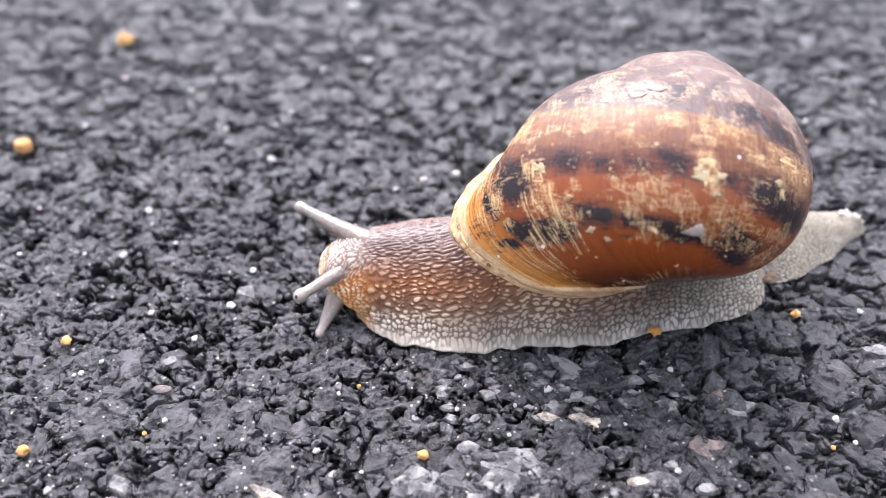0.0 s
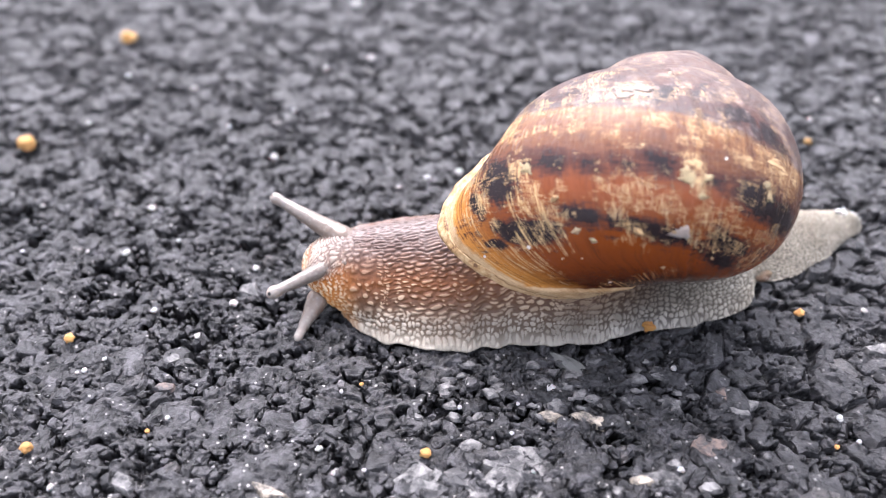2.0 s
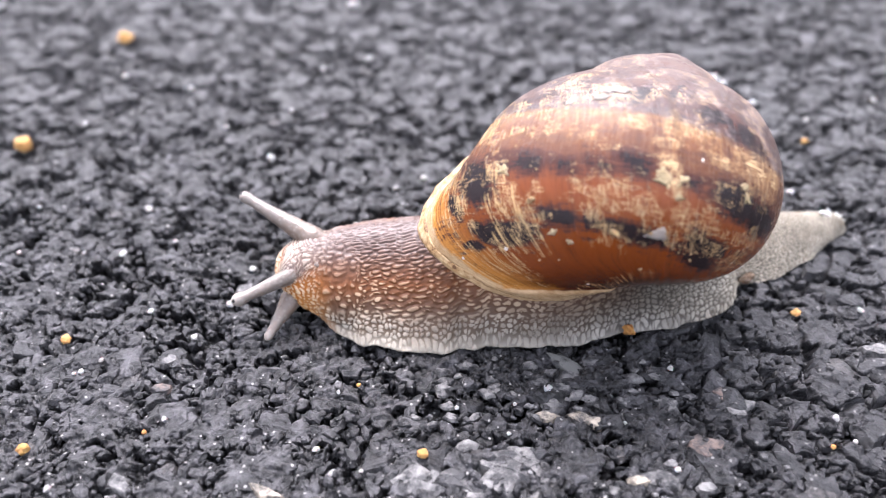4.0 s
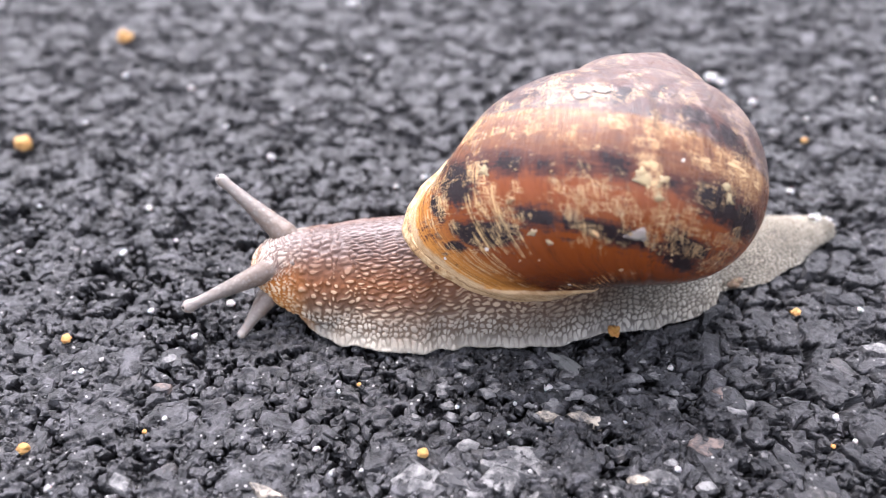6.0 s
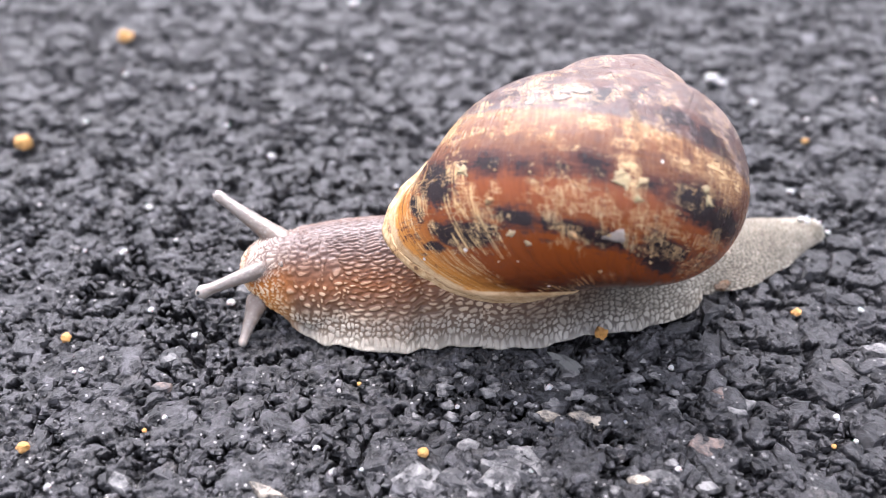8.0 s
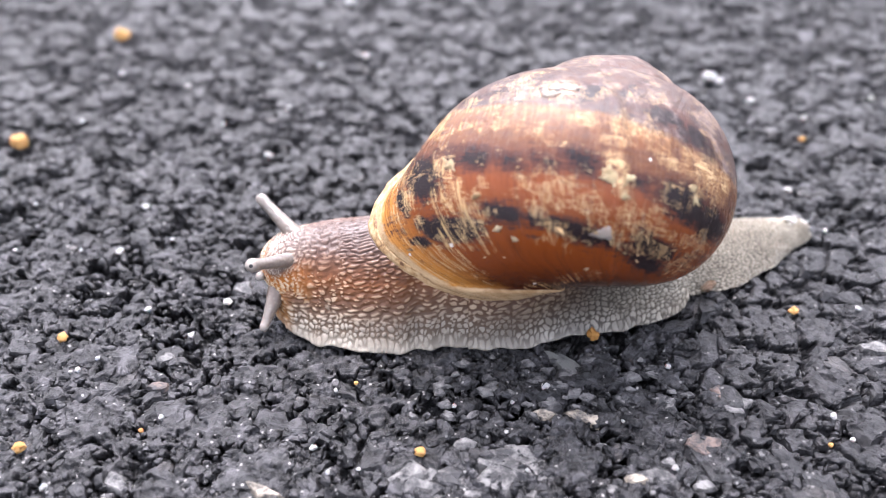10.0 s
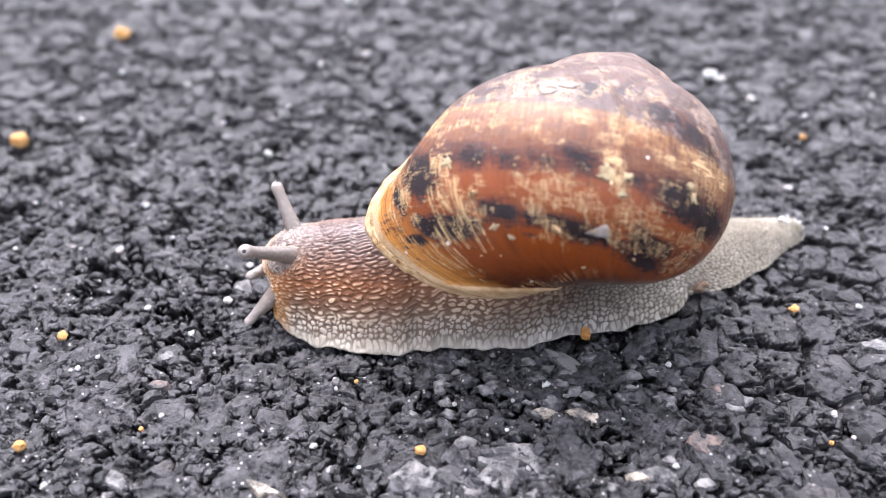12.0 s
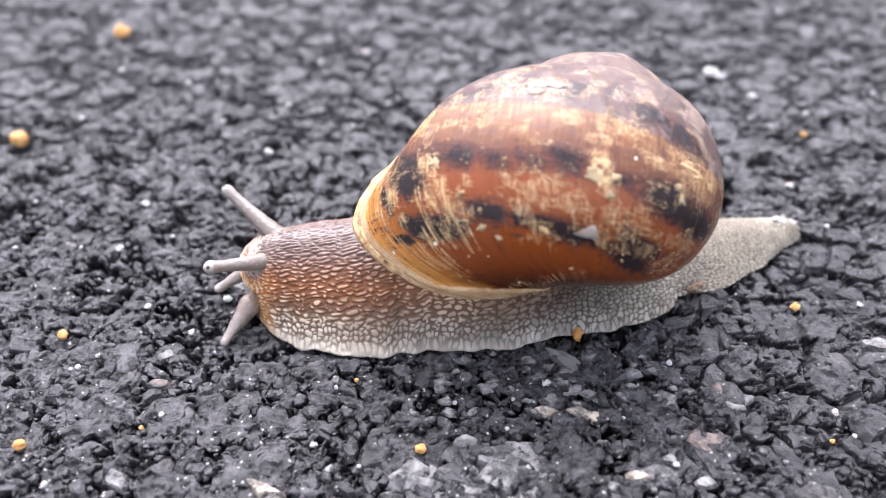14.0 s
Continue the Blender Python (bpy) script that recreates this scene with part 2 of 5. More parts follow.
    mask = total((-0.05, tan_zone), (0.30, pale), (0.9, mott), (0.8, blot), (0.5, jag), (-0.16, clean), (-0.10, near_lip))
    weft = n.math("MULTIPLY", lines(along(6.0, 24.0, 5.0, 0.68, 1.2), 0.024), n.ramp(mask, (0.0, 0.0), (0.04, 1.0)))
    warp = n.math("MULTIPLY", lines(along(26.0, 3.0, 5.0, 0.66, 1.1), 0.026), n.ramp(mask, (0.03, 0.0), (0.07, 1.0)))
    tone = n.mix(n.ramp(n.math("ADD", fine, 0.5), (0.35, 0.0), (0.65, 1.0)), (0.40, 0.225, 0.095), (0.66, 0.47, 0.25))
    worn = n.ramp(total((0.32, pale), (0.6, jag), (0.8, mott), (1.5, cross), (0.9, sand), (0.9, streak), (-0.15, clean)), (0.46, 0.0), (0.485, 0.85))
    col = n.mix(worn, col, n.mix(n.ramp(n.math("ADD", mott, 0.5), (0.35, 0.0), (0.65, 1.0)), (0.30, 0.160, 0.068), (0.47, 0.30, 0.150)))
    col = n.mix(n.math("MULTIPLY", weft, 0.9), col, tone)
    col = n.mix(n.math("MULTIPLY", warp, 0.9), col, tone)
    flake = total((0.30, pale), (2.4, cross), (0.9, mott), (0.6, sand), (-0.2, clean))
    col = n.mix(n.ramp(flake, (0.46, 0.0), (0.50, 0.9)), col, (0.60, 0.42, 0.22))
    fore_lines = n.ramp(n.math("ADD", n.math("MULTIPLY", total((1.0, raw), (0.4, blot)), 1 / 6.2832), 1.0), (0.79, 0.0), (0.86, 1.0))
    hair = n.math("MULTIPLY", fore_lines, n.math("MULTIPLY", lines(along(20.0, 0.9, 4.0, 0.6, 0.8), 0.030), n.ramp(total((1.0, mott), (1.2, blot), (0.16, pale)), (-0.02, 0.0), (0.10, 0.9))))
    col = n.mix(hair, col, (0.66, 0.44, 0.20))
    # the old whorl by the seam is scoured grey, with pale scratches
    scour = n.math("MULTIPLY", haze, n.ramp(n.math("ADD", total((1.0, mott), (0.8, cross), (0.5, streak)), 0.5), (0.52, 0.0), (0.65, 0.55)))
    col = n.mix(scour, col, (0.25, 0.195, 0.185))
    col = n.mix(n.math("MULTIPLY", haze, n.ramp(flake, (0.36, 0.0), (0.42, 0.8))), col, (0.50, 0.37, 0.28))
    # the scar of an old rest of growth
    scar = total((1.0, th), (0.10, jag), (0.12, cross))
    crease = n.math("MULTIPLY", n.ramp(n.math("ABSOLUTE", n.math("ADD", scar, 1.65)), (0.004, 0.85), (0.014, 0.0)), n.ramp(total((1.0, ph), (1.0, mott)), (0.35, 0.0), (0.5, 1.0)))
    col = n.mix(crease, col, (0.06, 0.03, 0.02))
    dot = n.put("ShaderNodeTexVoronoi", {"Vector": c, "Scale": 900.0})
    dots = n.math("MULTIPLY", n.math("LESS_THAN", dot.outputs["Distance"], 0.15), n.math("GREATER_THAN", n.put("ShaderNodeSeparateColor", {"Color": dot.outputs["Color"]}).outputs[0], 0.965))
    col = n.mix(n.math("MULTIPLY", dots, 0.9), col, (0.72, 0.66, 0.58))
    # near-white wear; its strongest spot paints in the sky's highlight
    chalk_glint = total((0.50, pale), (0.7, mott), (0.5, blot), (0.5, cross), (0.3, haze))
    col = n.mix(n.ramp(chalk_glint, (1.08, 0.0), (1.2, 0.85)), col, (0.78, 0.70, 0.64))
    # the cream band of the turned-out rim
    callus = n.math("MULTIPLY", n.math("MAXIMUM", n.math("SUBTRACT", -1.18, ph), 0.0), n.ramp(n.math("ADD", raw, 1.0), (0.15, 0.0), (0.3, 1.0)))
    rim = n.ramp(n.math("ADD", total((1.0, raw), (2.4, callus), (0.12, n.math("MAXIMUM", n.math("ADD", ph, 0.6), 0.0)), (0.06, jag), (0.04, blot)), 1.0), (0.845, 0.0), (0.875, 1.0))
    cream = n.mix(n.ramp(n.math("ADD", total((1.0, mott), (0.6, fine)), 0.5), (0.3, 0.0), (0.6, 1.0)), (0.36, 0.20, 0.08), (0.68, 0.48, 0.27))
    col = n.mix(n.math("MULTIPLY", rim, 0.92), col, cream)
    crack = lines(total((1.0, n.math("ADD", raw, 0.06)), (0.07, jag), (0.05, blot)), 0.011)
    col = n.mix(n.math("MULTIPLY", crack, 0.75), col, (0.15, 0.068, 0.024))
    n.bump(n.math("ADD", n.math("MULTIPLY", streak, 0.8), n.math("ADD", fine, n.math("MULTIPLY", total((1.0, mott), (0.5, worn)), 0.7))), 0.45, 0.0003)
    rough = n.ramp(total((0.35, pale), (1.0, mott), (0.8, streak), (0.22, above), (0.2, haze), (0.4, worn)), (0.0, 0.15), (0.55, 0.44))
    return n.set(Base_Color=col, Roughness=rough, Specular_IOR_Level=0.30, Coat_Weight=0.13, Coat_Roughness=0.06)


def lip_material():
    n = Nodes("shell_lip")
    c = n.coords()
    a = n.noise(c, 900.0, 5.0, 0.7)
    col = n.ramp(a, (0.36, (0.14, 0.065, 0.025)), (0.46, (0.44, 0.27, 0.12)), (0.60, (0.64, 0.48, 0.28)))
    n.bump(a, 0.5, 0.0002)
    return n.set(Base_Color=col, Roughness=0.5)


def grain_material(name, a, b, rough=0.6):
    n = Nodes(name)
    rnd = n.put("ShaderNodeObjectInfo").outputs["Random"]
    c = n.coords()
    t = n.noise(c, 1500.0, 5.0, 0.65)
    col = n.mix(t, a, b)
    col = n.mix(n.math("MULTIPLY", rnd, 0.35), col, tuple(0.5 * v for v in a))
    n.bump(t, 0.6, 0.0002)
    return n.set(Base_Color=col, Roughness=rough, Subsurface_Weight=0.1, Subsurface_Scale=0.0005)


def inset_material(name, tone, bare=0.0):
    """A worn stone showing pale through its torn coat of bitumen."""
    n = Nodes(name)
    c = n.put("ShaderNodeNewGeometry").outputs["Position"]
    torn = n.noise(c, 900.0, 6.0, 0.75)
    wide = n.noise(c, 420.0, 4.0, 0.6)
    col = n.mix(n.ramp(n.math("ADD", n.math("MULTIPLY", torn, 0.7), n.math("MULTIPLY", wide, 0.5)), (0.54 - bare, 0.0), (0.70 - bare, 1.0)), (0.022, 0.0215, 0.023), tone)
    n.bump(torn, 0.7, 0.0003)
    return n.set(Base_Color=col, Roughness=0.5)


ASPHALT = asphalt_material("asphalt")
STONE = asphalt_material("asphalt_stone", True)
SKIN = skin_material("snail_skin")
TENTACLE = tentacle_material()
SHELL = shell_material()
LIP = lip_material()
SAND = grain_material("ochre_sand", (0.55, 0.265, 0.062), (0.75, 0.45, 0.165))
AMBER = grain_material("amber_sand", (0.42, 0.17, 0.03), (0.62, 0.33, 0.09))
QUARTZ = grain_material("white_quartz", (0.34, 0.33, 0.32), (0.66, 0.65, 0.63), 0.35)
PALE = inset_material("pale_stone", (0.20, 0.193, 0.185))
WET = inset_material("wet_grey_stone", (0.135, 0.135, 0.125), 0.16)
BUFF = inset_material("buff_stone", (0.40, 0.345, 0.27), 0.06)
CRUMB = grain_material("dry_dirt", (0.36, 0.215, 0.085), (0.60, 0.41, 0.215))
FLAKE = grain_material("loose_shell_skin", (0.42, 0.29, 0.14), (0.66, 0.51, 0.30))
SCAB = grain_material("pale_scab", (0.34, 0.26, 0.22), (0.52, 0.44, 0.38))
FOLD = grain_material("brown_fold", (0.10, 0.058, 0.030), (0.20, 0.13, 0.075), 0.4)
RUST = inset_material("rusty_stone", (0.15, 0.105, 0.085))


# ---- geometry helpers ----
def mesh_of(name, verts, faces, material, attrs=None, smooth=True):
    me = bpy.data.meshes.new(name)
    me.from_pydata([tuple(v) for v in verts], [], [tuple(f) for f in faces])
    for key, values in (attrs or {}).items():
        me.attributes.new(key, "FLOAT", "POINT").data.foreach_set("value", np.asarray(values, dtype=np.float32))
    me.polygons.foreach_set("use_smooth", [smooth] * len(me.polygons))
    me.materials.append(material)
    me.update()
    return me


def part(name, me, parent, label=""):
    ob = new(name, me)
    ob.parent = parent
    return tagged(ob, label)


def grid_faces(nu, nv, wrap=False):
    i, j = np.meshgrid(np.arange(nu - 1), np.arange(nv if wrap else nv - 1), indexing="ij")
    k = (j + 1) % nv
    return np.stack([i * nv + j, i * nv + k, (i + 1) * nv + k, (i + 1) * nv + j], -1).reshape(-1, 4)


def table(seed, n=256):
    return np.random.default_rng(seed).random((n, n, 3))


def worley(u, v, seed):
    """Nearest and second distance to jittered lattice points, and a random number for the nearest."""
    tab = table(seed)
    iu, iv = np.floor(u).astype(int), np.floor(v).astype(int)
    f1 = np.full(u.shape, 9.0)
    f2 = np.full(u.shape, 9.0)
    rid = np.zeros(u.shape)
    for a in (-1, 0, 1):
        for b in (-1, 0, 1):
            r = tab[(iu + a) % 256, (iv + b) % 256]
            d = np.hypot(iu + a + 0.1 + 0.8 * r[..., 0] - u, iv + b + 0.1 + 0.8 * r[..., 1] - v)
            near = d < f1
            f2 = np.where(near, f1, np.minimum(f2, d))
            rid = np.where(near, r[..., 2], rid)
            f1 = np.where(near, d, f1)
    return f1, f2, rid


def value_noise(u, v, seed):
    tab = table(seed)[..., 0]
    iu, iv = np.floor(u).astype(int), np.floor(v).astype(int)
    fu, fv = u - iu, v - iv
    fu, fv = fu * fu * (3 - 2 * fu), fv * fv * (3 - 2 * fv)

    def at(a, b):
        return tab[(iu + a) % 256, (iv + b) % 256]
    return (at(0, 0) * (1 - fu) + at(1, 0) * fu) * (1 - fv) + (at(0, 1) * (1 - fu) + at(1, 1) * fu) * fv - 0.5


def facets(u, v, seed):
    """Broken faces: each cell of a jittered lattice is a small plane that leans its own way."""
    tab = table(seed)
    lean = np.random.default_rng(seed + 500).uniform(-1, 1, (256, 256, 2))
    iu, iv = np.floor(u).astype(int), np.floor(v).astype(int)
    best = np.full(u.shape, 9.0)
    h = np.zeros(u.shape)
    for a in (-1, 0, 1):
        for b in (-1, 0, 1):
            r = tab[(iu + a) % 256, (iv + b) % 256]
            s = lean[(iu + a) % 256, (iv + b) % 256]
            du, dv = u - (iu + a + 0.1 + 0.8 * r[..., 0]), v - (iv + b + 0.1 + 0.8 * r[..., 1])
            d = np.hypot(du, dv)
            h = np.where(d < best, s[..., 0] * du + s[..., 1] * dv + 0.5 * (r[..., 2] - 0.5), h)
            best = np.minimum(best, d)
    return h


def smooth_curve(x, xs, ys):
    """A smooth line through rising xs, after the monotone cubic rule."""
    xs, ys = np.asarray(xs, float), np.asarray(ys, float)
    h = np.diff(xs)
    d = np.diff(ys) / h
    m = np.concatenate([[d[0]], np.where(d[1:] * d[:-1] > 0, 2 * d[1:] * d[:-1] / (d[1:] + d[:-1] + 1e-12), 0), [d[-1]]])
    i = np.clip(np.searchsorted(xs, x) - 1, 0, len(h) - 1)
    t = (np.clip(x, xs[0], xs[-1]) - xs[i]) / h[i]
    return ((2 * t**3 - 3 * t**2 + 1) * ys[i] + (t**3 - 2 * t**2 + t) * h[i] * m[i]
            + (-2 * t**3 + 3 * t**2) * ys[i + 1] + (t**3 - t**2) * h[i] * m[i + 1])


# ---- the road surface ----
def coated(x, y):
    """The stretch of broad, coated plates beside the tail: 1 inside, 0 outside."""
    edge = x + 4 * value_noise(x / 5, y / 5, 24)
    return np.clip((edge - 18) / 9, 0, 1) * np.clip((72 - edge) / 9, 0, 1) * np.clip((10 - y) / 10, 0, 1)


def road_height(x, y):
    """Height of the rough asphalt, in millimetres, at a place in millimetres: worn level tops, broken by dark pits."""
    wx, wy = 0.5 * value_noise(x / 0.9, y / 0.9, 11), 0.5 * value_noise(x / 0.9, y / 0.9, 14)
    f1, f2, r = worley((x + wx) / 3.1, (y + wy) / 2.8, 3)
    g1, g2, q = worley((x + wx) / 1.05, (y - wy) / 0.95, 4)
    block, bit = np.clip((f2 - f1) / 0.22, 0, 1), np.clip((g2 - g1) / 0.3, 0, 1)
    rug = 0.75 * value_noise(x / 3.6, y / 3.0, 15) + 0.95 * value_noise(x / 1.7, y / 1.15, 16) + 0.5 * value_noise(x / 0.9, y / 0.55, 17)
    rug += 0.4 * (block - 0.75) + 0.35 * (bit - 0.65) + 0.4 * (r - 0.45)
    p = np.clip((rug + 0.27) / 0.30, 0, 1)
    p = p * p * (3 - 2 * p)
    cap = 0.42 * (r - 0.5) * block + 0.40 * (q - 0.5) * bit * (1.3 - r) + 0.5 * value_noise(x / 6, y / 6, 12)
    chips = 0.42 * facets((x + 0.5 * wx) / 1.5, (y + 0.5 * wy) / 1.3, 18) + 0.30 * facets((x - wy) / 0.6, (y + wx) / 0.5, 19)
    far = np.clip((y + 2) / 30, 0, 1)
    plates = coated(x, y)
    far = np.maximum(far, np.maximum(0.85 * plates, 0.5 * np.clip((-9 - y) / 9, 0, 1) * np.clip((4 - x) / 8, 0, 1)))
    worn = 1 - 0.55 * far
    p1, p2, plate = worley((x + 2 * wx) / 6.5, (y + 2 * wy) / 5.0, 20)
    slab = np.clip((p2 - p1) / 0.12, 0, 1)
    lip = far * (0.55 * (plate - 0.5) * slab - (0.9 + 0.5 * plates) * (1 - slab))
    return lip + cap * (0.4 + 0.6 * worn) - 2.5 * worn * (1 - p) * (1 - 0.25 * far) + chips * (1 - 0.6 * far) + 0.1 * value_noise(x / 0.4, y / 0.4, 13) - 0.08


def build_ground():
    """One sheet: fine relief near the snail, a plain rim out to the horizon."""
    ny, nx = 680, 1100
    v = np.linspace(0, 1, ny)
    rows = -44 + 84 * v + 50 * v ** 2
    half = 48 + 0.5 * (rows + 44)
    Y = np.repeat(rows[None], nx, 0)
    X = np.linspace(-1, 1, nx)[:, None] * half[None]
    Z = road_height(X, Y)
    verts = np.stack([X, Y - 0.5 * Z, Z], -1).reshape(-1, 3) * MM
    faces = grid_faces(nx, ny).tolist()
    loop = np.array([i * ny for i in range(nx - 1)] + [(nx - 1) * ny + j for j in range(ny - 1)]
                    + [i * ny + ny - 1 for i in range(nx - 1, 0, -1)] + list(range(ny - 1, 0, -1)))
    line = np.stack([X, Y, 0 * X], -1).reshape(-1, 3)[loop] * MM
    mid = np.array([0.0, 0.02, 0.0])
    before, sheets, base = loop, [verts], len(verts)
    for k in (1.02, 1.06, 1.15, 1.4, 2.0, 4.0, 12.0, 60.0, 400.0, 3000.0):
        ring = mid + (line - mid) * k
        ring[:, 2] = road_height(ring[:, 0] / MM, ring[:, 1] / MM) * MM * max(0.0, 1 - (k - 1) / 0.4)
        after = base + np.arange(len(loop))
        faces += np.stack([before, after, np.roll(after, -1), np.roll(before, -1)], -1).tolist()
        before, base = after, base + len(loop)
        sheets.append(ring)
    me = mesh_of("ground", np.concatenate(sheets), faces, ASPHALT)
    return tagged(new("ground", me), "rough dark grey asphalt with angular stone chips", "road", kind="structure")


ground_sheet = build_ground()

# ---- the snail ----
BASE = np.array([16.0, -5.0, 0.0])
snail = tagged(new("snail"), "brown garden snail with banded shell crawling on wet-looking asphalt", "snail")
snail.location = BASE * MM


def local(p):
    return (np.asarray(p) - BASE) * MM


# the coiled shell: a tube on a widening spiral round a leaning axis
SH = {'R': 7.4897, 'a': 9.4202, 'b': 9.7948, 'Z': 15.6780, 'k': 0.1082, 'alip': 3.3349,
      's': 0.2995, 'x': 25.4756, 'y': 4.9049, 'z': 20.4209, 'tx': -0.7438, 'ty': 0.4702,
      'sec': -0.0809, 's2': 0.6020, 'h1': -0.0925, 'h2': -0.0781, 'h3': 0.0236, 'q': -0.1785,
      'qz': 0.1399, 'g3': 0.0123, 'neck': 0.3545, 'fl': -0.0483, 'npos': 0.1424, 'nwid': 0.2862,
      'nsin': 0.5743, 'mb': 0.4182, 'mc': 0.3674, 'zo': -0.45}


def shell_point(th, phi):
    t2 = th + SH["s"] * np.sin(phi) + SH["s2"] * np.cos(phi)
    # the upper side of the mouth lies back against the older whorl
    t2 = t2 - SH["mb"] * np.exp(-((phi - SH["mc"]) / 0.6) ** 2) * np.exp(np.minimum(th, 0) / 0.5)
    g = np.exp(SH["k"] * t2)
    ang = SH["alip"] - t2
    full = 1 + SH["h1"] * np.cos(2 * phi) + SH["h2"] * np.sin(2 * phi) + SH["h3"] * np.cos(3 * phi) + SH["g3"] * np.sin(3 * phi)
    # the last stretch draws in behind the mouth, and the rim turns out again
    full = full * (1 - SH["neck"] * np.exp(-((phi - SH["nsin"]) / 0.8) ** 2) * np.exp(-((th + SH["npos"]) / SH["nwid"]) ** 2) + SH["fl"] * np.exp(-(th / 0.14) ** 2))
    w = np.clip(1 + t2 / 1.6, 0, 2) ** 2
    er, ez = SH["a"] * full * np.cos(phi), SH["b"] * full * np.sin(phi)
    c, s = math.cos(SH["sec"]), math.sin(SH["sec"])
    r = np.maximum(SH["R"] * g * (1 - SH["q"] * w) + g * (er * c - ez * s), 0)
    z = -SH["Z"] * g * (1 + SH["qz"] * w) + SH["zo"] * np.exp(-4 * g) + g * (er * s + ez * c)
    m = np.array(Euler((SH["tx"], SH["ty"], 0)).to_matrix())
    return np.stack([r * np.cos(ang), r * np.sin(ang), z], -1) @ m.T + np.array([SH["x"], SH["y"], SH["z"]])


# pigment: dark blotches and pale worn places, each at a turn, a girth, and its reach in both, and its depth
DARK_UPPER = [(-0.57, -0.2, 0.08, 0.14, 1.0), (-0.39, -0.4, 0.03, 0.09, 0.8), (-0.89, -0.06, 0.08, 0.1, 0.8), (-1.06, -0.09, 0.09, 0.08, 0.65), (-0.76, -0.07, 0.05, 0.11, 0.6), (-1.25, -0.07, 0.08, 0.06, 0.6), (-1.42, -0.01, 0.09, 0.1, 0.75), (-2.04, -0.16, 0.14, 0.13, 1.1), (-2.28, -0.23, 0.18, 0.11, 1.1), (-1.94, -0.12, 0.08, 0.08, 0.9), (-1.84, -0.13, 0.05, 0.09, 0.55), (-1.73, -0.1, 0.08, 0.08, 0.6)]
DARK_LOWER = [(-0.46, -0.65, 0.04, 0.07, 0.95), (-0.34, -0.74, 0.04, 0.03, 0.9), (-0.59, -0.66, 0.1, 0.07, 1.0), (-0.73, -0.63, 0.04, 0.06, 0.6), (-0.93, -0.54, 0.08, 0.07, 0.85), (-1.05, -0.56, 0.07, 0.06, 0.55), (-1.19, -0.59, 0.13, 0.05, 0.75), (-1.32, -0.65, 0.12, 0.06, 0.8), (-1.51, -0.71, 0.08, 0.06, 0.45), (-1.75, -0.64, 0.12, 0.07, 1.0), (-1.67, -0.81, 0.12, 0.08, 0.75)]
DARK_TOP = [(-0.87, 0.75, 0.12, 0.1, 0.5), (-1.34, 0.76, 0.11, 0.13, 0.8), (-1.54, 0.92, 0.04, 0.23, 0.55), (-1.56, 1.14, 0.08, 0.11, 0.5), (-1.87, 0.69, 0.13, 0.1, 0.8), (-2.09, 0.57, 0.12, 0.11, 0.8), (-2.26, 0.47, 0.1, 0.13, 0.6), (-0.67, 0.68, 0.15, 0.09, 0.5), (-0.92, 1.13, 0.16, 0.09, 0.35)]
# the first entry also carries the painted white highlight of the sky
WORN_TOP_GLINT = [(-1.2, 0.75, 0.09, 0.12, 2.0), (-1.12, 0.64, 0.06, 0.06, 1.3), (-1.44, 0.83, 0.03, 0.18, 0.9), (-1.27, 1.13, 0.05, 0.11, 0.8), (-1.74, 0.88, 0.1, 0.12, 0.4), (-1.12, 0.2, 0.1, 0.1, 0.45), (-1.23, 0.28, 0.07, 0.11, 0.5), (-1.4, 0.12, 0.1, 0.04, 0.6), (-1.43, 0.4, 0.09, 0.08, 0.8), (-1.61, 0.48, 0.03, 0.16, 1.0), (-1.6, 0.23, 0.08, 0.06, 0.9)]
WORN_MIDDLE = [(-1.62, 0.03, 0.06, 0.09, 1.2), (-1.61, -0.14, 0.06, 0.07, 1.7), (-1.61, -0.25, 0.06, 0.04, 1.4), (-1.59, -0.41, 0.05, 0.1, 1.0), (-1.48, -0.66, 0.05, 0.1, 0.9), (-1.45, -0.37, 0.03, 0.1, 0.9), (-1.36, -0.44, 0.06, 0.04, 0.5), (-0.75, -0.27, 0.03, 0.16, 1.2), (-0.71, -0.11, 0.03, 0.06, 1.3), (-0.9, -0.28, 0.03, 0.05, 1.0), (-0.73, -0.41, 0.04, 0.09, 0.9), (-0.73, -0.6, 0.03, 0.1, 0.8)]
WORN_END = [(-2.19, 0.22, 0.19, 0.15, 1.5), (-1.93, 0.18, 0.11, 0.1, 1.0), (-2.43, 0.18, 0.09, 0.16, 1.2), (-1.8, -0.36, 0.03, 0.08, 1.0), (-1.87, -0.45, 0.12, 0.05, 0.6), (-2.09, -0.47, 0.18, 0.04, 0.7), (-1.16, -0.63, 0.03, 0.04, 1.1), (-1.24, -0.28, 0.06, 0.03, 0.9), (-1.23, -0.43, 0.03, 0.06, 0.7)]


def spread(th, phi, spots, grow=1.0):
    v = np.zeros(th.shape)
    for a, b, ra, rb, k in spots:
        v = np.maximum(v, k * np.exp(-(((th - a) / ra) ** 2 + ((phi - b) / rb) ** 2) / grow ** 2))
    return v


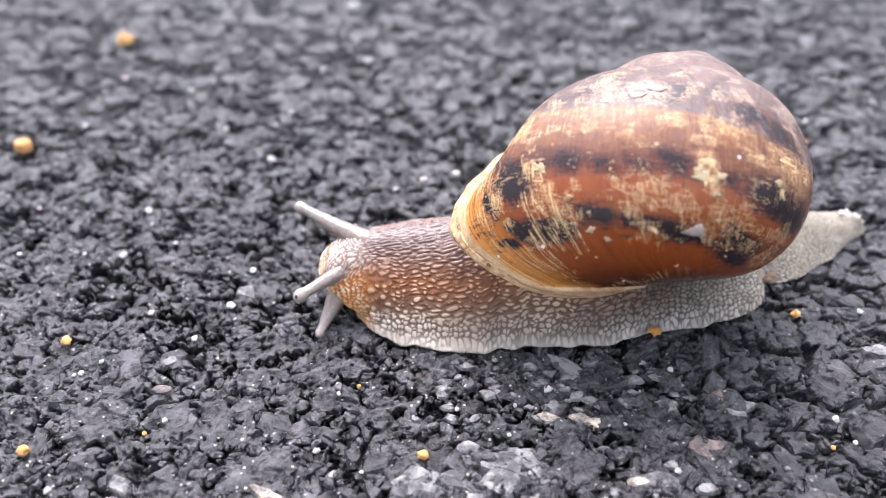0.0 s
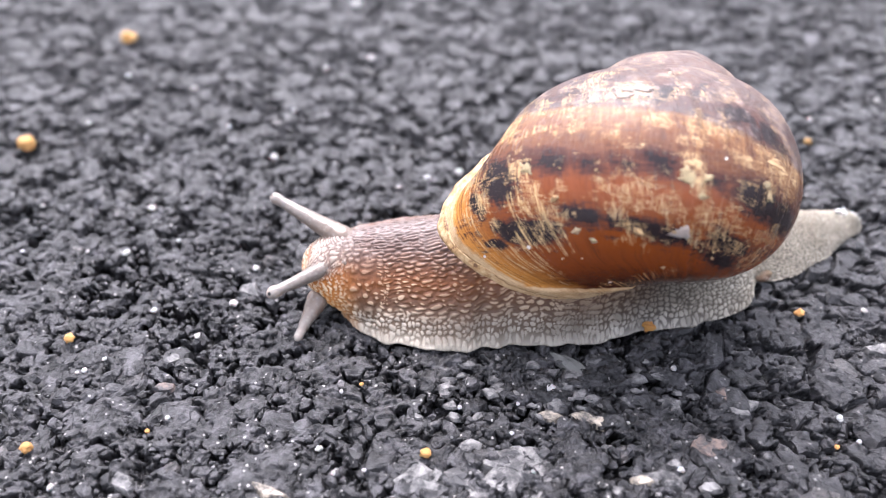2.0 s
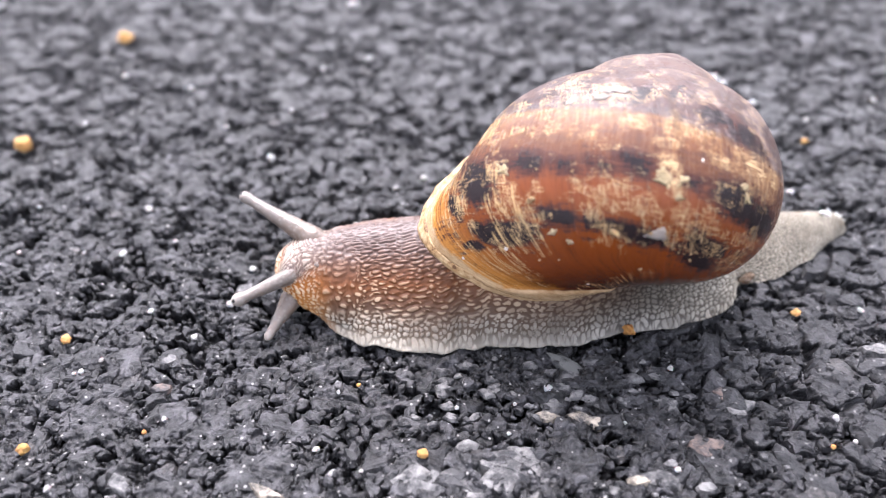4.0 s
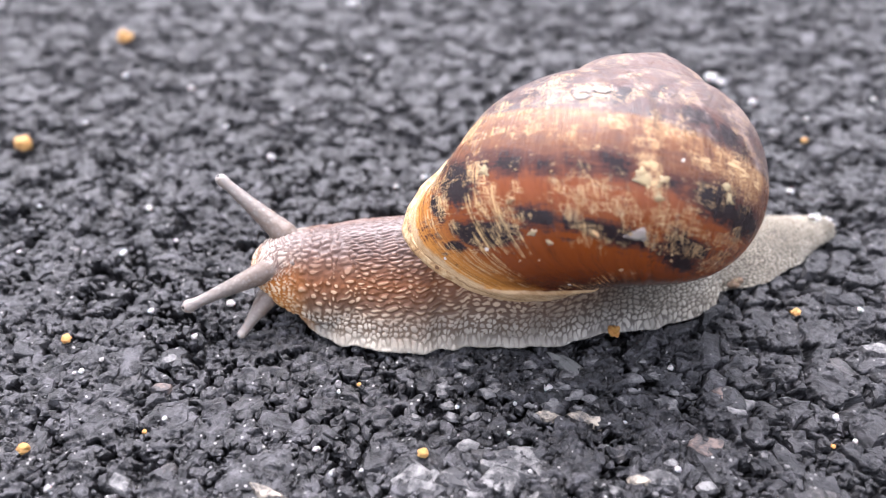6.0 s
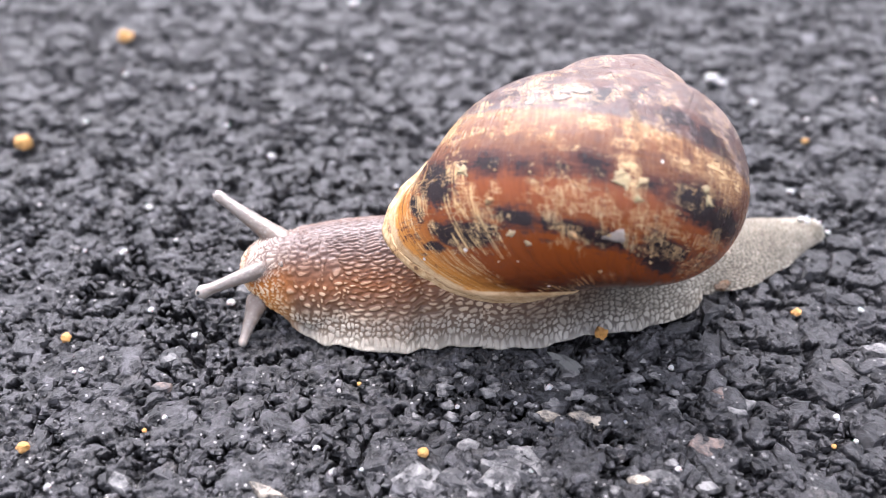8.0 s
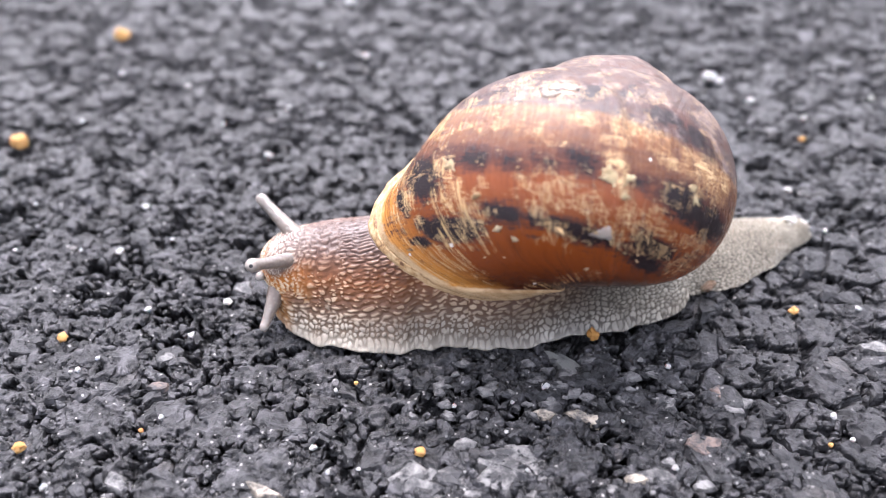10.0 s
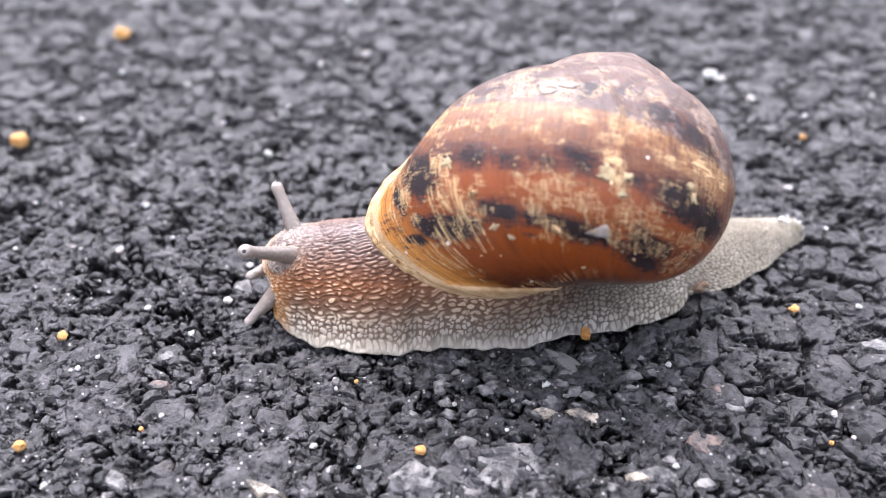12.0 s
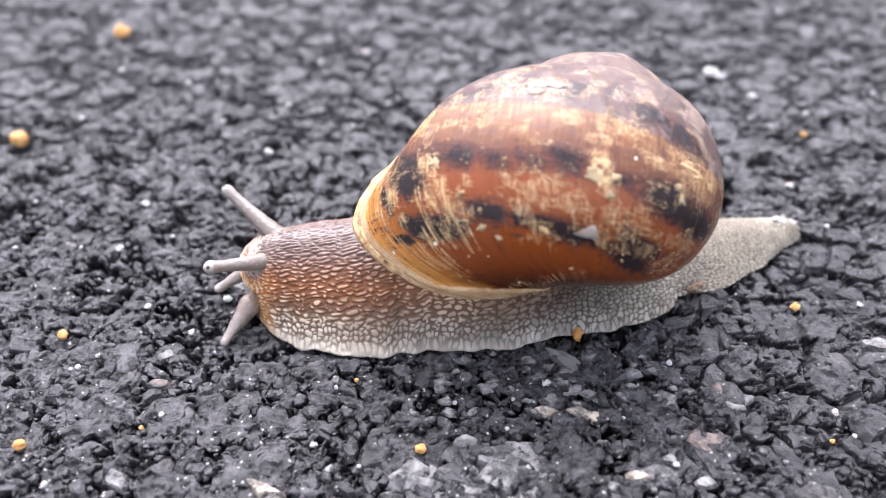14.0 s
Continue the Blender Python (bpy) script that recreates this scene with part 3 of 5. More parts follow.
def build_shell():
    nth, nph = 760, 200
    th = np.concatenate([np.linspace(-6.5 * math.pi, -2.2 * math.pi, 180), np.linspace(-2.19 * math.pi, 0, nth - 180)])
    phi = np.linspace(-math.pi, math.pi, nph, endpoint=False)
    TH, PH = np.meshgrid(th, phi, indexing="ij")
    P = shell_point(TH, PH)
    # growth ridges
    ridge = 0.05 * value_noise(TH * 22, PH * 2, 21) + 0.04 * value_noise(TH * 60, PH * 3, 22)
    # an old rest of growth leaves a low scar across the whorl
    bow = np.where(PH < 0.3, 0.2, 0.56) * np.clip(np.abs(PH - 0.3), 0, 1.2) ** 2 * np.clip(-TH / 0.9, 0, 1)
    scar = TH + 1.65 - bow + 0.05 * value_noise(TH * 0, PH * 2.5, 23)
    ridge = ridge + 0.13 * np.exp(-(scar / 0.03) ** 2) - 0.12 * np.exp(-((scar + 0.07) / 0.04) ** 2)
    # the lower rim is thickened by a callus
    low_rim = TH + 2.4 * np.clip(-1.18 - PH, 0, 1) * np.clip((TH + 0.85) / 0.15, 0, 1)
    ridge = ridge + 0.3 / (1 + np.exp(-(low_rim + 0.13) / 0.018)) * np.clip((-0.95 - PH) / 0.2, 0, 1)
    ctr = P.mean(1, keepdims=True)
    P = P + (P - ctr) / (np.linalg.norm(P - ctr, axis=-1, keepdims=True) + 1e-6) * (ridge * np.exp(SH["k"] * TH))[..., None]
    inner = ctr + (P - ctr) * 0.965
    verts = np.concatenate([local(P).reshape(-1, 3), local(inner[-60:]).reshape(-1, 3)])
    faces = grid_faces(nth, nph, True)
    n0 = nth * nph
    fi = grid_faces(60, nph, True)[:, ::-1] + n0
    last, ilast = (nth - 1) * nph, n0 + 59 * nph
    rim = [(last + j, last + (j + 1) % nph, ilast + (j + 1) % nph, ilast + j) for j in range(nph)]
    dark = np.maximum.reduce([spread(TH, PH, spots, 1.5) for spots in (DARK_UPPER, DARK_LOWER, DARK_TOP)])
    band = 0.36 * np.exp(-((PH + 0.03) / 0.13) ** 2) * np.clip((TH + 1.9) / 0.4, 0.3, 1) + 0.22 * np.exp(-((PH + 0.61) / 0.11) ** 2)
    pale = np.maximum.reduce([spread(TH, PH, spots) for spots in (WORN_TOP_GLINT, WORN_MIDDLE, WORN_END)])
    attrs = {"turn": np.concatenate([TH.ravel(), TH[-60:].ravel()]), "girth": np.concatenate([PH.ravel(), PH[-60:].ravel()]),
             "growth": np.concatenate([(TH - bow).ravel(), TH[-60:].ravel()]),
             "dark": np.concatenate([np.maximum(dark, band).ravel(), np.zeros(60 * nph)]),
             "pale": np.concatenate([pale.ravel(), np.zeros(60 * nph)])}
    me = mesh_of("shell", verts, faces.tolist() + fi.tolist() + rim, SHELL, attrs)
    shell = part("shell", me, snail, "glossy brown coiled shell with dark broken bands")
    # the thickened rim of the mouth
    nl, nr = 320, 20
    f = np.linspace(-math.pi, math.pi, nl, endpoint=False)
    edge = shell_point(np.zeros(nl), f)
    back = shell_point(np.full(nl, -0.08), f)
    run = edge - back
    run /= np.linalg.norm(run, axis=1, keepdims=True)
    outw = edge - edge.mean(0)
    outw -= run * (outw * run).sum(1, keepdims=True)
    outw /= np.linalg.norm(outw, axis=1, keepdims=True)
    k = np.linspace(0, 2 * math.pi, nr, endpoint=False)
    wob = (0.55 + 0.2 * np.clip((f + 0.8) / 0.8, 0, 1)) * (1 + 0.5 * value_noise(f * 6, f * 0, 31)) * (0.35 + 0.65 * np.clip((0.95 - f) / 0.6, 0, 1))
    ring = (edge[:, None] + outw[:, None] * (-0.12 + 0.38 * np.cos(k)[None, :, None] * wob[:, None, None])
            + run[:, None] * (1.35 * np.sin(k)[None, :, None] * wob[:, None, None] - 0.4))
    ring += outw[:, None] * (0.07 * np.sin(k * 5)[None] * wob[:, None] + 0.12 * value_noise(f[:, None] * 14 + 0 * k, k[None] * 1.5 + 0 * f[:, None], 32))[..., None]
    rf = grid_faces(nl + 1, nr, True) % (nl * nr)
    part("lip", mesh_of("lip", local(ring).reshape(-1, 3), rf.tolist(), LIP), shell, "thick cream-coloured rim of the shell mouth")
    # the fleshy collar that fills the mouth
    shrink = np.linspace(0.985, 0.05, 14)
    inner = shell_point(np.full(nl, -0.05), f)
    c0 = inner.mean(0)
    disc = c0 + (inner - c0)[None] * shrink[:, None, None] + 0.25 * value_noise(f * 5, f * 0, 33)[None, :, None] * run[None]
    part("mantle", mesh_of("mantle", local(disc).reshape(-1, 3), grid_faces(14, nl, True).tolist() + [[13 * nl + j for j in range(nl)]], TENTACLE,
                           {"along": np.full(14 * nl, 0.9), "eye": np.zeros(14 * nl)}), shell, "brown fleshy collar in the shell mouth")
    return shell


def pebble_mesh(name, seed, material, stretch=(1, 1, 0.75), rough=0.28):
    bm = bmesh.new()
    bmesh.ops.create_icosphere(bm, subdivisions=3, radius=0.5)
    off = Vector((seed * 7.3, seed * 3.1, seed * 1.7))
    for v in bm.verts:
        d = v.co.normalized()
        k = 1 + rough * noise.noise(d * 1.4 + off) * 1.6 + 0.5 * rough * noise.noise(d * 3.5 + off) + 0.22 * rough * noise.noise(d * 9 + off)
        v.co = Vector((d.x * stretch[0], d.y * stretch[1], d.z * stretch[2])) * 0.5 * k
    me = bpy.data.meshes.new(name)
    bm.to_mesh(me)
    bm.free()
    me.polygons.foreach_set("use_smooth", [True] * len(me.polygons))
    me.materials.append(material)
    return me


# the soft body: one outline along its length, cut into pieces that slide within one another
XS = [-12, -9, -8, -7, -5, 0, 6, 14, 22, 28, 31, 35, 40, 44, 47.5]
MIDDLE = [-6.6, -6.6, -6.6, -6.6, -6.5, -6.3, -6.1, -5.4, -3.9, -2.2, -1.3, 0.4, 2.3, 3.5, 4.3]
HALF = [1.5, 2.6, 4.2, 5.6, 7.2, 8.6, 8.7, 8.5, 8.3, 8.1, 8.0, 7.5, 7.0, 6.5, 6.0]
CORE = [1.5, 2.4, 3.6, 4.3, 4.9, 5.9, 6.2, 6.6, 6.0, 5.0, 4.6, 4.4, 4.0, 3.6, 3.0]
TALL = [3.0, 4.8, 6.2, 6.8, 7.1, 7.6, 8.2, 9.0, 7.5, 5.0, 4.2, 3.4, 2.7, 2.0, 1.2]


def skin_piece(name, P, flank, fore, cell_u, cell_v, label, lift=0.13):
    """A skin from a grid of points, raised into tubercles; cell_u, cell_v run along and round the body."""
    nu, nv = P.shape[:2]
    du, dv = np.gradient(P, axis=0), np.gradient(P, axis=1)
    nrm = np.cross(du, dv)
    nrm /= np.linalg.norm(nrm, axis=-1, keepdims=True) + 1e-9
    out = P - P.mean(1, keepdims=True)
    nrm *= np.where((nrm * out).sum(-1, keepdims=True) < 0, -1, 1)
    w = 0.75 * value_noise(cell_u * 0.9, cell_v * 0.9, 41) + 0.55 * value_noise(cell_u * 2.3, cell_v * 2.3, 45)
    a1, a2, ra = worley(cell_u / 1.0 + w, cell_v / 0.47 + w, 42)
    e = flank * 13.2
    rise = np.where(e < 0.6, 0.45 * e, e - 0.33) + 90 * (cell_v > 13.2)
    b1, b2, rb = worley(cell_u / 0.50 + w, rise / 0.42 - w, 43)
    low = np.clip((0.20 - flank) / 0.08, 0, 1)
    low = np.maximum(low, np.clip((0.55 - fore) / 0.12, 0, 1))
    low = np.maximum(low, np.clip((fore - 0.9) / 0.04, 0, 1))
    grain = np.clip(0.70 * (a2 - a1) + 0.75 * (0.50 - a1), 0, 1)
    net = np.clip(1.05 * (b2 - b1) + 0.2 * (0.5 - b1), 0, 1)
    cell = grain * (1 - low) + net * low
    rnd = ra * (1 - low) + rb * low
    h = lift * 1.35 * (np.clip(cell / 0.55, 0, 1) - 0.45) * (0.6 + 0.6 * rnd) + 0.10 * value_noise(cell_u / 2.2, cell_v / 2.2, 44)
    P = P + nrm * h[..., None]
    verts = local(P).reshape(-1, 3)
    faces = grid_faces(nu, nv).tolist()
    faces.append([i * nv for i in range(nu)] + [i * nv + nv - 1 for i in range(nu - 1, -1, -1)])
    faces.append(list(range(nv))[::-1])
    faces.append([(nu - 1) * nv + j for j in range(nv)])
    attrs = {"cell": cell.ravel(), "tint": rnd.ravel(), "flank": flank.ravel(), "fore": fore.ravel()}
    return part(name, mesh_of(name, verts, faces, SKIN, attrs), snail, label)


def body_section(x0, x1, taper0, taper1, half=None, core=None, tall=None, step=0.12, fall=0.02, blunt=0.0, middle=None):
    """Points of the body between two places along it. The tapers are the lengths over which an end dives into its neighbour."""
    xs = np.arange(x0, x1 + step, step)
    n = 250
    b = np.linspace(0, math.pi, n)
    mid = smooth_curve(xs, XS, middle or MIDDLE)
    hf = smooth_curve(xs, XS, half or HALF)
    cr = smooth_curve(xs, XS, core or CORE)
    tl = smooth_curve(xs, XS, tall or TALL)
    if blunt:
        close = np.sqrt(np.clip(1 - (np.clip(xs - x1 + blunt, 0, blunt) / (1.02 * blunt)) ** 2, 0, 1))
        hf, cr, tl = hf * (0.5 + 0.5 * close), cr * (0.5 + 0.5 * close), tl * (0.4 + 0.6 * close)
    shrink = fall * (np.clip(1 - (xs - x0) / max(taper0, 1e-3), 0, 1) + np.clip(1 - (x1 - xs) / max(taper1, 1e-3), 0, 1)) if taper0 + taper1 else 0 * xs
    k = (1 - shrink)[:, None]
    X = np.repeat(xs[:, None], n, 1)
    z = tl[:, None] * np.sin(b)[None] * k
    frill = 1 + 0.075 * value_noise(X / 1.3, np.sign(np.cos(b))[None] * 5 + 0 * X, 51) + 0.06 * value_noise(X / 3.4, np.sign(np.cos(b))[None] * 5 + 0 * X, 52)
    wide = cr[:, None] + (hf - cr)[:, None] * np.exp(-z / 1.5)
    y = mid[:, None] - np.cos(b)[None] * wide * k * frill
    zz = z + 0.26 + 0.2 * value_noise(X / 2.0, y / 6, 53) * np.exp(-z / 0.7)
    P = np.stack([X, y, zz], -1)
    turn = np.repeat(b[None], len(xs), 0)
    flank = np.clip(np.minimum(b, math.pi - b) / (math.pi / 2), 0, 1)[None] * np.ones((len(xs), 1))
    fore = np.clip((47.5 - X) / 59.5, 0, 1)
    return P, flank, fore, X, turn * 8.4


def build_tail():
    mid = [-4, -4, -4, -4, -4, -4, -4, -3.6, -2.6, -1.5, -0.6, 0.3, 1.7, 3.5, 4.6]
    half = [1, 1, 1, 1, 1, 2, 3, 4.0, 4.6, 5.1, 5.5, 5.5, 3.9, 2.3, 1.6]
    core = [1, 1, 1, 1, 1, 2, 3, 3.4, 3.8, 4.0, 4.0, 3.7, 2.9, 2.0, 1.4]
    tall = [1, 1, 1, 1, 1, 2, 3, 4.0, 4.6, 4.2, 3.6, 2.8, 1.9, 1.15, 0.8]
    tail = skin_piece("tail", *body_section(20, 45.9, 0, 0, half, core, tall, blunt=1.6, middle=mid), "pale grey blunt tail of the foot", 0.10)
    bits = bmesh.new()
    rng = random.Random(12)
    for _ in range(26):
        x = rng.uniform(43.2, 46.2)
        at = local((x, 3.3 + (x - 43.2) * 0.35 + rng.uniform(-0.6, 1.4), 0.75 + (46.2 - x) * 0.25 + rng.uniform(-0.5, 0.35)))
        size = rng.uniform(0.14, 0.42) * MM
        m = Matrix.Translation(at) @ Euler([rng.uniform(0, 6) for _ in range(3)]).to_matrix().to_4x4() @ Matrix.Diagonal((size, size * rng.uniform(0.5, 1), size * 0.6, 1))
        bmesh.ops.create_icosphere(bits, subdivisions=1, radius=1.0, matrix=m)
    me = bpy.data.meshes.new("grit")
    bits.to_mesh(me)
    bits.free()
    me.materials.append(QUARTZ)
    part("grit", me, tail, "white grit stuck to the tail tip")
    fold = pebble_mesh("fold", 4, FOLD, (1.5, 0.9, 0.5), 0.5)
    lump = part("fold", fold, tail, "small brown fold where the tail leaves the hem")
    lump.matrix_basis = Matrix.Translation(local((32.6, -5.7, 1.0))) @ pose(0, 0, 0, 0, -12, 25) @ Matrix.Scale(1.1 * MM, 4)
    return tail


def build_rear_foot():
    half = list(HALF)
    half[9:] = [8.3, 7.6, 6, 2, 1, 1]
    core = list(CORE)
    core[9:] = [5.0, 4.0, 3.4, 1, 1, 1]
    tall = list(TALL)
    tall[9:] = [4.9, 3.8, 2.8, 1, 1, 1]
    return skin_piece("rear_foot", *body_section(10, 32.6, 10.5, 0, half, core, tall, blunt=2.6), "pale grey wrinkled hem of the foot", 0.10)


def build_trunk():
    """The neck and the foot's hem; the front of the neck dives into the head."""
    return skin_piece("trunk", *body_section(-8.3, 20, 0, 0), "brown reticulated neck and pale foot hem", 0.13)


def build_head():
    """A blunt snout with a soft orange underside."""
    n, m = 210, 220
    x = np.linspace(-11.9, -1.0, n)
    s = np.clip((x + 11.9) / 12.0, 0, 1)
    k = np.sqrt(np.clip(1 - (1 - np.clip((x + 11.9) / 3.8, 0, 1)) ** 2, 0, 1))
    b = np.linspace(-0.5 * math.pi, 1.5 * math.pi, m)
    top = smooth_curve(x, [-12, -10.5, -9, -7, -5, -3, -1], [6.0, 6.35, 6.65, 6.86, 7.02, 6.85, 6.3])
    wide = smooth_curve(x, [-12, -9, -7, -5, -3, -1], [3.4, 3.95, 4.36, 4.85, 4.9, 4.5])
    out = smooth_curve(x, [-12, -9, -7, -5, -1], [0.3, 0.5, 1.1, 1.6, 1.2])
    belly = smooth_curve(x, [-12, -9, -6, -1], [2.3, 1.4, 1.2, 1.4])
    kk = (0.1 + 0.9 * k)
    mid = smooth_curve(x, XS, MIDDLE)
    X = np.repeat(x[:, None], m, 1)
    sb, cb = np.sin(b)[None], np.cos(b)[None]
    core = belly + (top - belly) * 0.35
    z = belly[:, None] + np.where(sb > 0, (top - belly)[:, None] * sb, 0.75 * sb)
    z = core[:, None] + (z - core[:, None]) * kk[:, None]
    y = mid[:, None] - cb * (wide[:, None] + out[:, None] * np.exp(-z / 1.5)) * kk[:, None]
    X = X + 1.3 * np.clip(-(z - 2.8) / 2.5, 0, 1) * (1 - s)[:, None]
    P = np.stack([X, y, z], -1)
    root_skin = np.zeros(X.shape)
    # the skin runs up round the roots of the two stalks
    for root, way, rise in [((-9.0, -5.2, 6.3), (-0.734, 0.478, 0.483), 0.6), ((-8.2, -8.0, 5.0), (-0.823, -0.553, 0.13), 0.7)]:
        root, way = np.array(root), np.array(way)
        v = P - root
        a = v @ way
        perp = np.linalg.norm(v - a[..., None] * way, axis=-1)
        P = P + way * (rise * np.exp(-(perp / 1.6) ** 2) * np.clip(a / 2, 0, 1))[..., None]
        root_skin = np.maximum(root_skin, np.exp(-(perp / 1.2) ** 2) * np.clip(a / 2, 0, 1))
    flank = np.arcsin(np.clip((z - 0.12) / top[:, None], 0, 1)) / (math.pi / 2)
    flank = flank + (0.95 - flank) * 0.8 * root_skin
    fore = np.clip((47.5 - X) / 59.5, 0, 1)
    return skin_piece("head", P, flank, fore, X, (b + 0 * X) * 4.6, "blunt brown and orange snail head with pale tubercles", 0.12)


def build_tentacle(name, parent, length, r_tip, r_base, knob, eye, label):
    """A tapered stalk along its own z with the tip at the origin."""
    n, m = 90, 28
    s = np.linspace(0, 1, n) ** 1.5 * length
    r = r_tip + (r_base - r_tip) * np.clip(s / (0.68 * length), 0, 1) ** 1.5 - (r_base - 0.35) * np.clip((s / length - 0.66) / 0.34, 0, 1)
    r = r + (knob - r_tip) * np.exp(-((s - knob) / (1.1 * knob)) ** 2)
    r = r * np.sqrt(np.clip(1 - (1 - np.clip(s / (1.1 * knob), 0, 1)) ** 2, 0.0, 1))
    k = np.linspace(0, 2 * math.pi, m, endpoint=False)
    S, K = np.meshgrid(s, k, indexing="ij")
    rr = r[:, None] * (1 + 0.05 * value_noise(S / 0.35, K * 2, 61))
    P = np.stack([rr * np.cos(K), rr * np.sin(K), -S], -1)
    spot = np.array([0.55 * knob, -0.45 * knob, -0.30 * knob])
    dark = np.clip(1.5 - np.linalg.norm(P - spot, axis=-1) / (0.30 * knob), 0, 1) if eye else 0 * S
    faces = grid_faces(n, m, True).tolist() + [[(n - 1) * m + j for j in range(m)]]
    me = mesh_of(name, P.reshape(-1, 3) * MM, faces, TENTACLE, {"along": (S / length).ravel(), "eye": dark.ravel()})
    return part(name, me, parent, label)


shell = build_shell()


def shell_bits(name, spots, material, thick, label):
    """Dirt and flakes stuck to the shell, each at a turn and a girth with its size in millimetres."""
    rng = random.Random(name)
    for i, (th, phi, size) in enumerate(spots):
        here, ahead, aside = (shell_point(np.array([a]), np.array([b]))[0] for a, b in ((th, phi), (th + 0.02, phi), (th, phi + 0.02)))
        x = Vector(ahead - here).normalized()
        z = x.cross(Vector(aside - here)).normalized()
        if z.dot(Vector(here - shell_point(np.full(40, th), np.linspace(-3, 3, 40)).mean(0))) < 0:
            z = -z
        x = Matrix.Rotation(rng.uniform(-0.6, 0.6), 3, z) @ x
        m = Matrix((x, z.cross(x), z)).transposed().to_4x4()
        m.translation = Vector(local(here)) + z * (0.02 * MM)
        ob = part(name, pebble_mesh(name, 3 + i, material, (1.2, 0.7, thick), 0.45 if thick > 0.3 else 0.9), shell, label)
        ob.matrix_basis = m @ Matrix.Scale(size * MM, 4)


shell_bits("dirt_crumb", [(-0.839, -0.395, 0.55), (-1.16, -0.637, 0.62), (-1.587, -0.808, 0.27), (-1.6, -0.745, 0.2), (-1.181, -0.987, 0.3), (-0.713, -0.916, 0.16), (-0.93, -0.135, 0.2), (-1.105, -0.144, 0.2), (-1.363, -0.61, 0.3), (-0.602, -0.916, 0.16)], CRUMB, 0.7, "dry yellow dirt crumb")
shell_bits("shell_flake", [(-1.573, -0.117, 1.08), (-1.642, -0.108, 0.86), (-1.587, -0.233, 0.94), (-1.552, -0.063, 0.65), (-2.089, 0.009, 0.58), (-2.103, -0.099, 0.65), (-0.825, -0.664, 0.54), (-0.874, -0.745, 0.4), (-0.755, -0.126, 0.79)], FLAKE, 0.035, "yellowish flake of loose shell skin")
shell_bits("scab", [(-1.412, -0.601, 1.15), (-1.202, 0.799, 1.3), (-1.174, 0.682, 0.9), (-1.028, 0.601, 0.6)], SCAB, 0.03, "pale worn scab")
tail = build_tail()
rear_foot = build_rear_foot()
trunk = build_trunk()
head = build_head()
eye_stalk_near = build_tentacle("upper_tentacle", head, 13.4, 0.43, 1.22, 0.62, True, "long grey eye stalk with a dark eye spot")
eye_stalk_far = build_tentacle("upper_tentacle", head, 12.6, 0.46, 1.25, 0.56, True, "long grey eye stalk with a dark eye spot")
feeler_near = build_tentacle("lower_tentacle", head, 7.0, 0.36, 1.1, 0.40, False, "short grey feeler")
feeler_far = build_tentacle("lower_tentacle", head, 7.0, 0.36, 1.1, 0.40, False, "short grey feeler")


# ---- loose grains on the road ----
def scatter(name, places, material, label, category, group, flat=0.75, seed=0, sink=0.12, long=1.0):
    """One loose grain at each (x, y, size) in millimetres; shapes take turns."""
    rng = random.Random(seed)
    shapes = [pebble_mesh(name, seed + i, material, (long, 1 / long ** 0.5, flat), 0.27) for i in range(5)]
    made = []
    for i, (x, y, size) in enumerate(places):
        size *= 0.85
        ob = tagged(new(name, shapes[i % 5]), label, category, group)
        top = 0.06
        ob.matrix_world = Matrix.Translation((x * MM, y * MM, (top + size * flat * (0.5 - sink)) * MM)) @ pose(
            0, 0, 0, rng.uniform(-15, 15), rng.uniform(-15, 15), rng.uniform(0, 360)) @ Matrix.Scale(size * MM, 4)
        made.append(ob)
    return made


SAND_GRAINS = [(-48.6, 48.9, 2.45), (-52.1, 19.0, 2.41), (-35.0, -13.7, 1.06), (-34.1, -25.9, 1.11), (-1.6, -26.3, 1.01), (34.0, -10.1, 1.04), (-24.8, -24.1, 0.47), (31.9, -25.5, 0.46), (-7.4, -19.0, 0.45), (45.3, 20.4, 0.93)]
QUARTZ_NEAR = [(-21.0, 16.7, 1.18), (-33.0, 6.4, 0.96), (-33.5, -1.3, 0.89), (-19.5, -3.7, 0.76), (-20.7, -8.9, 0.94), (-28.2, -9.9, 0.77), (-34.9, 33.8, 1.1), (-45.1, 37.4, 1.05), (-14.8, 61.5, 2.26), (-11.0, 42.9, 1.26), (1.6, 13.6, 1.08), (-32.3, -17.5, 0.61), (-9.1, -19.8, 0.44), (-30.8, -29.5, 0.71), (1.2, -21.5, 0.48), (6.2, -21.1, 0.44), (18.7, -27.7, 0.63), (40.4, -9.7, 0.66), (41.6, 2.3, 0.61), (9.2, -19.4, 0.84), (20.4, -17.1, 0.66), (37.7, 36.3, 2.25), (38.8, 35.3, 1.43), (47.4, 25.7, 0.74), (40.0, 9.7, 0.92), (41.5, 29.8, 1.38), (-46.4, 24.7, 0.74), (-17.3, 39.9, 0.74), (-20.2, 27.9, 0.83), (-2.3, 12.4, 0.94)]
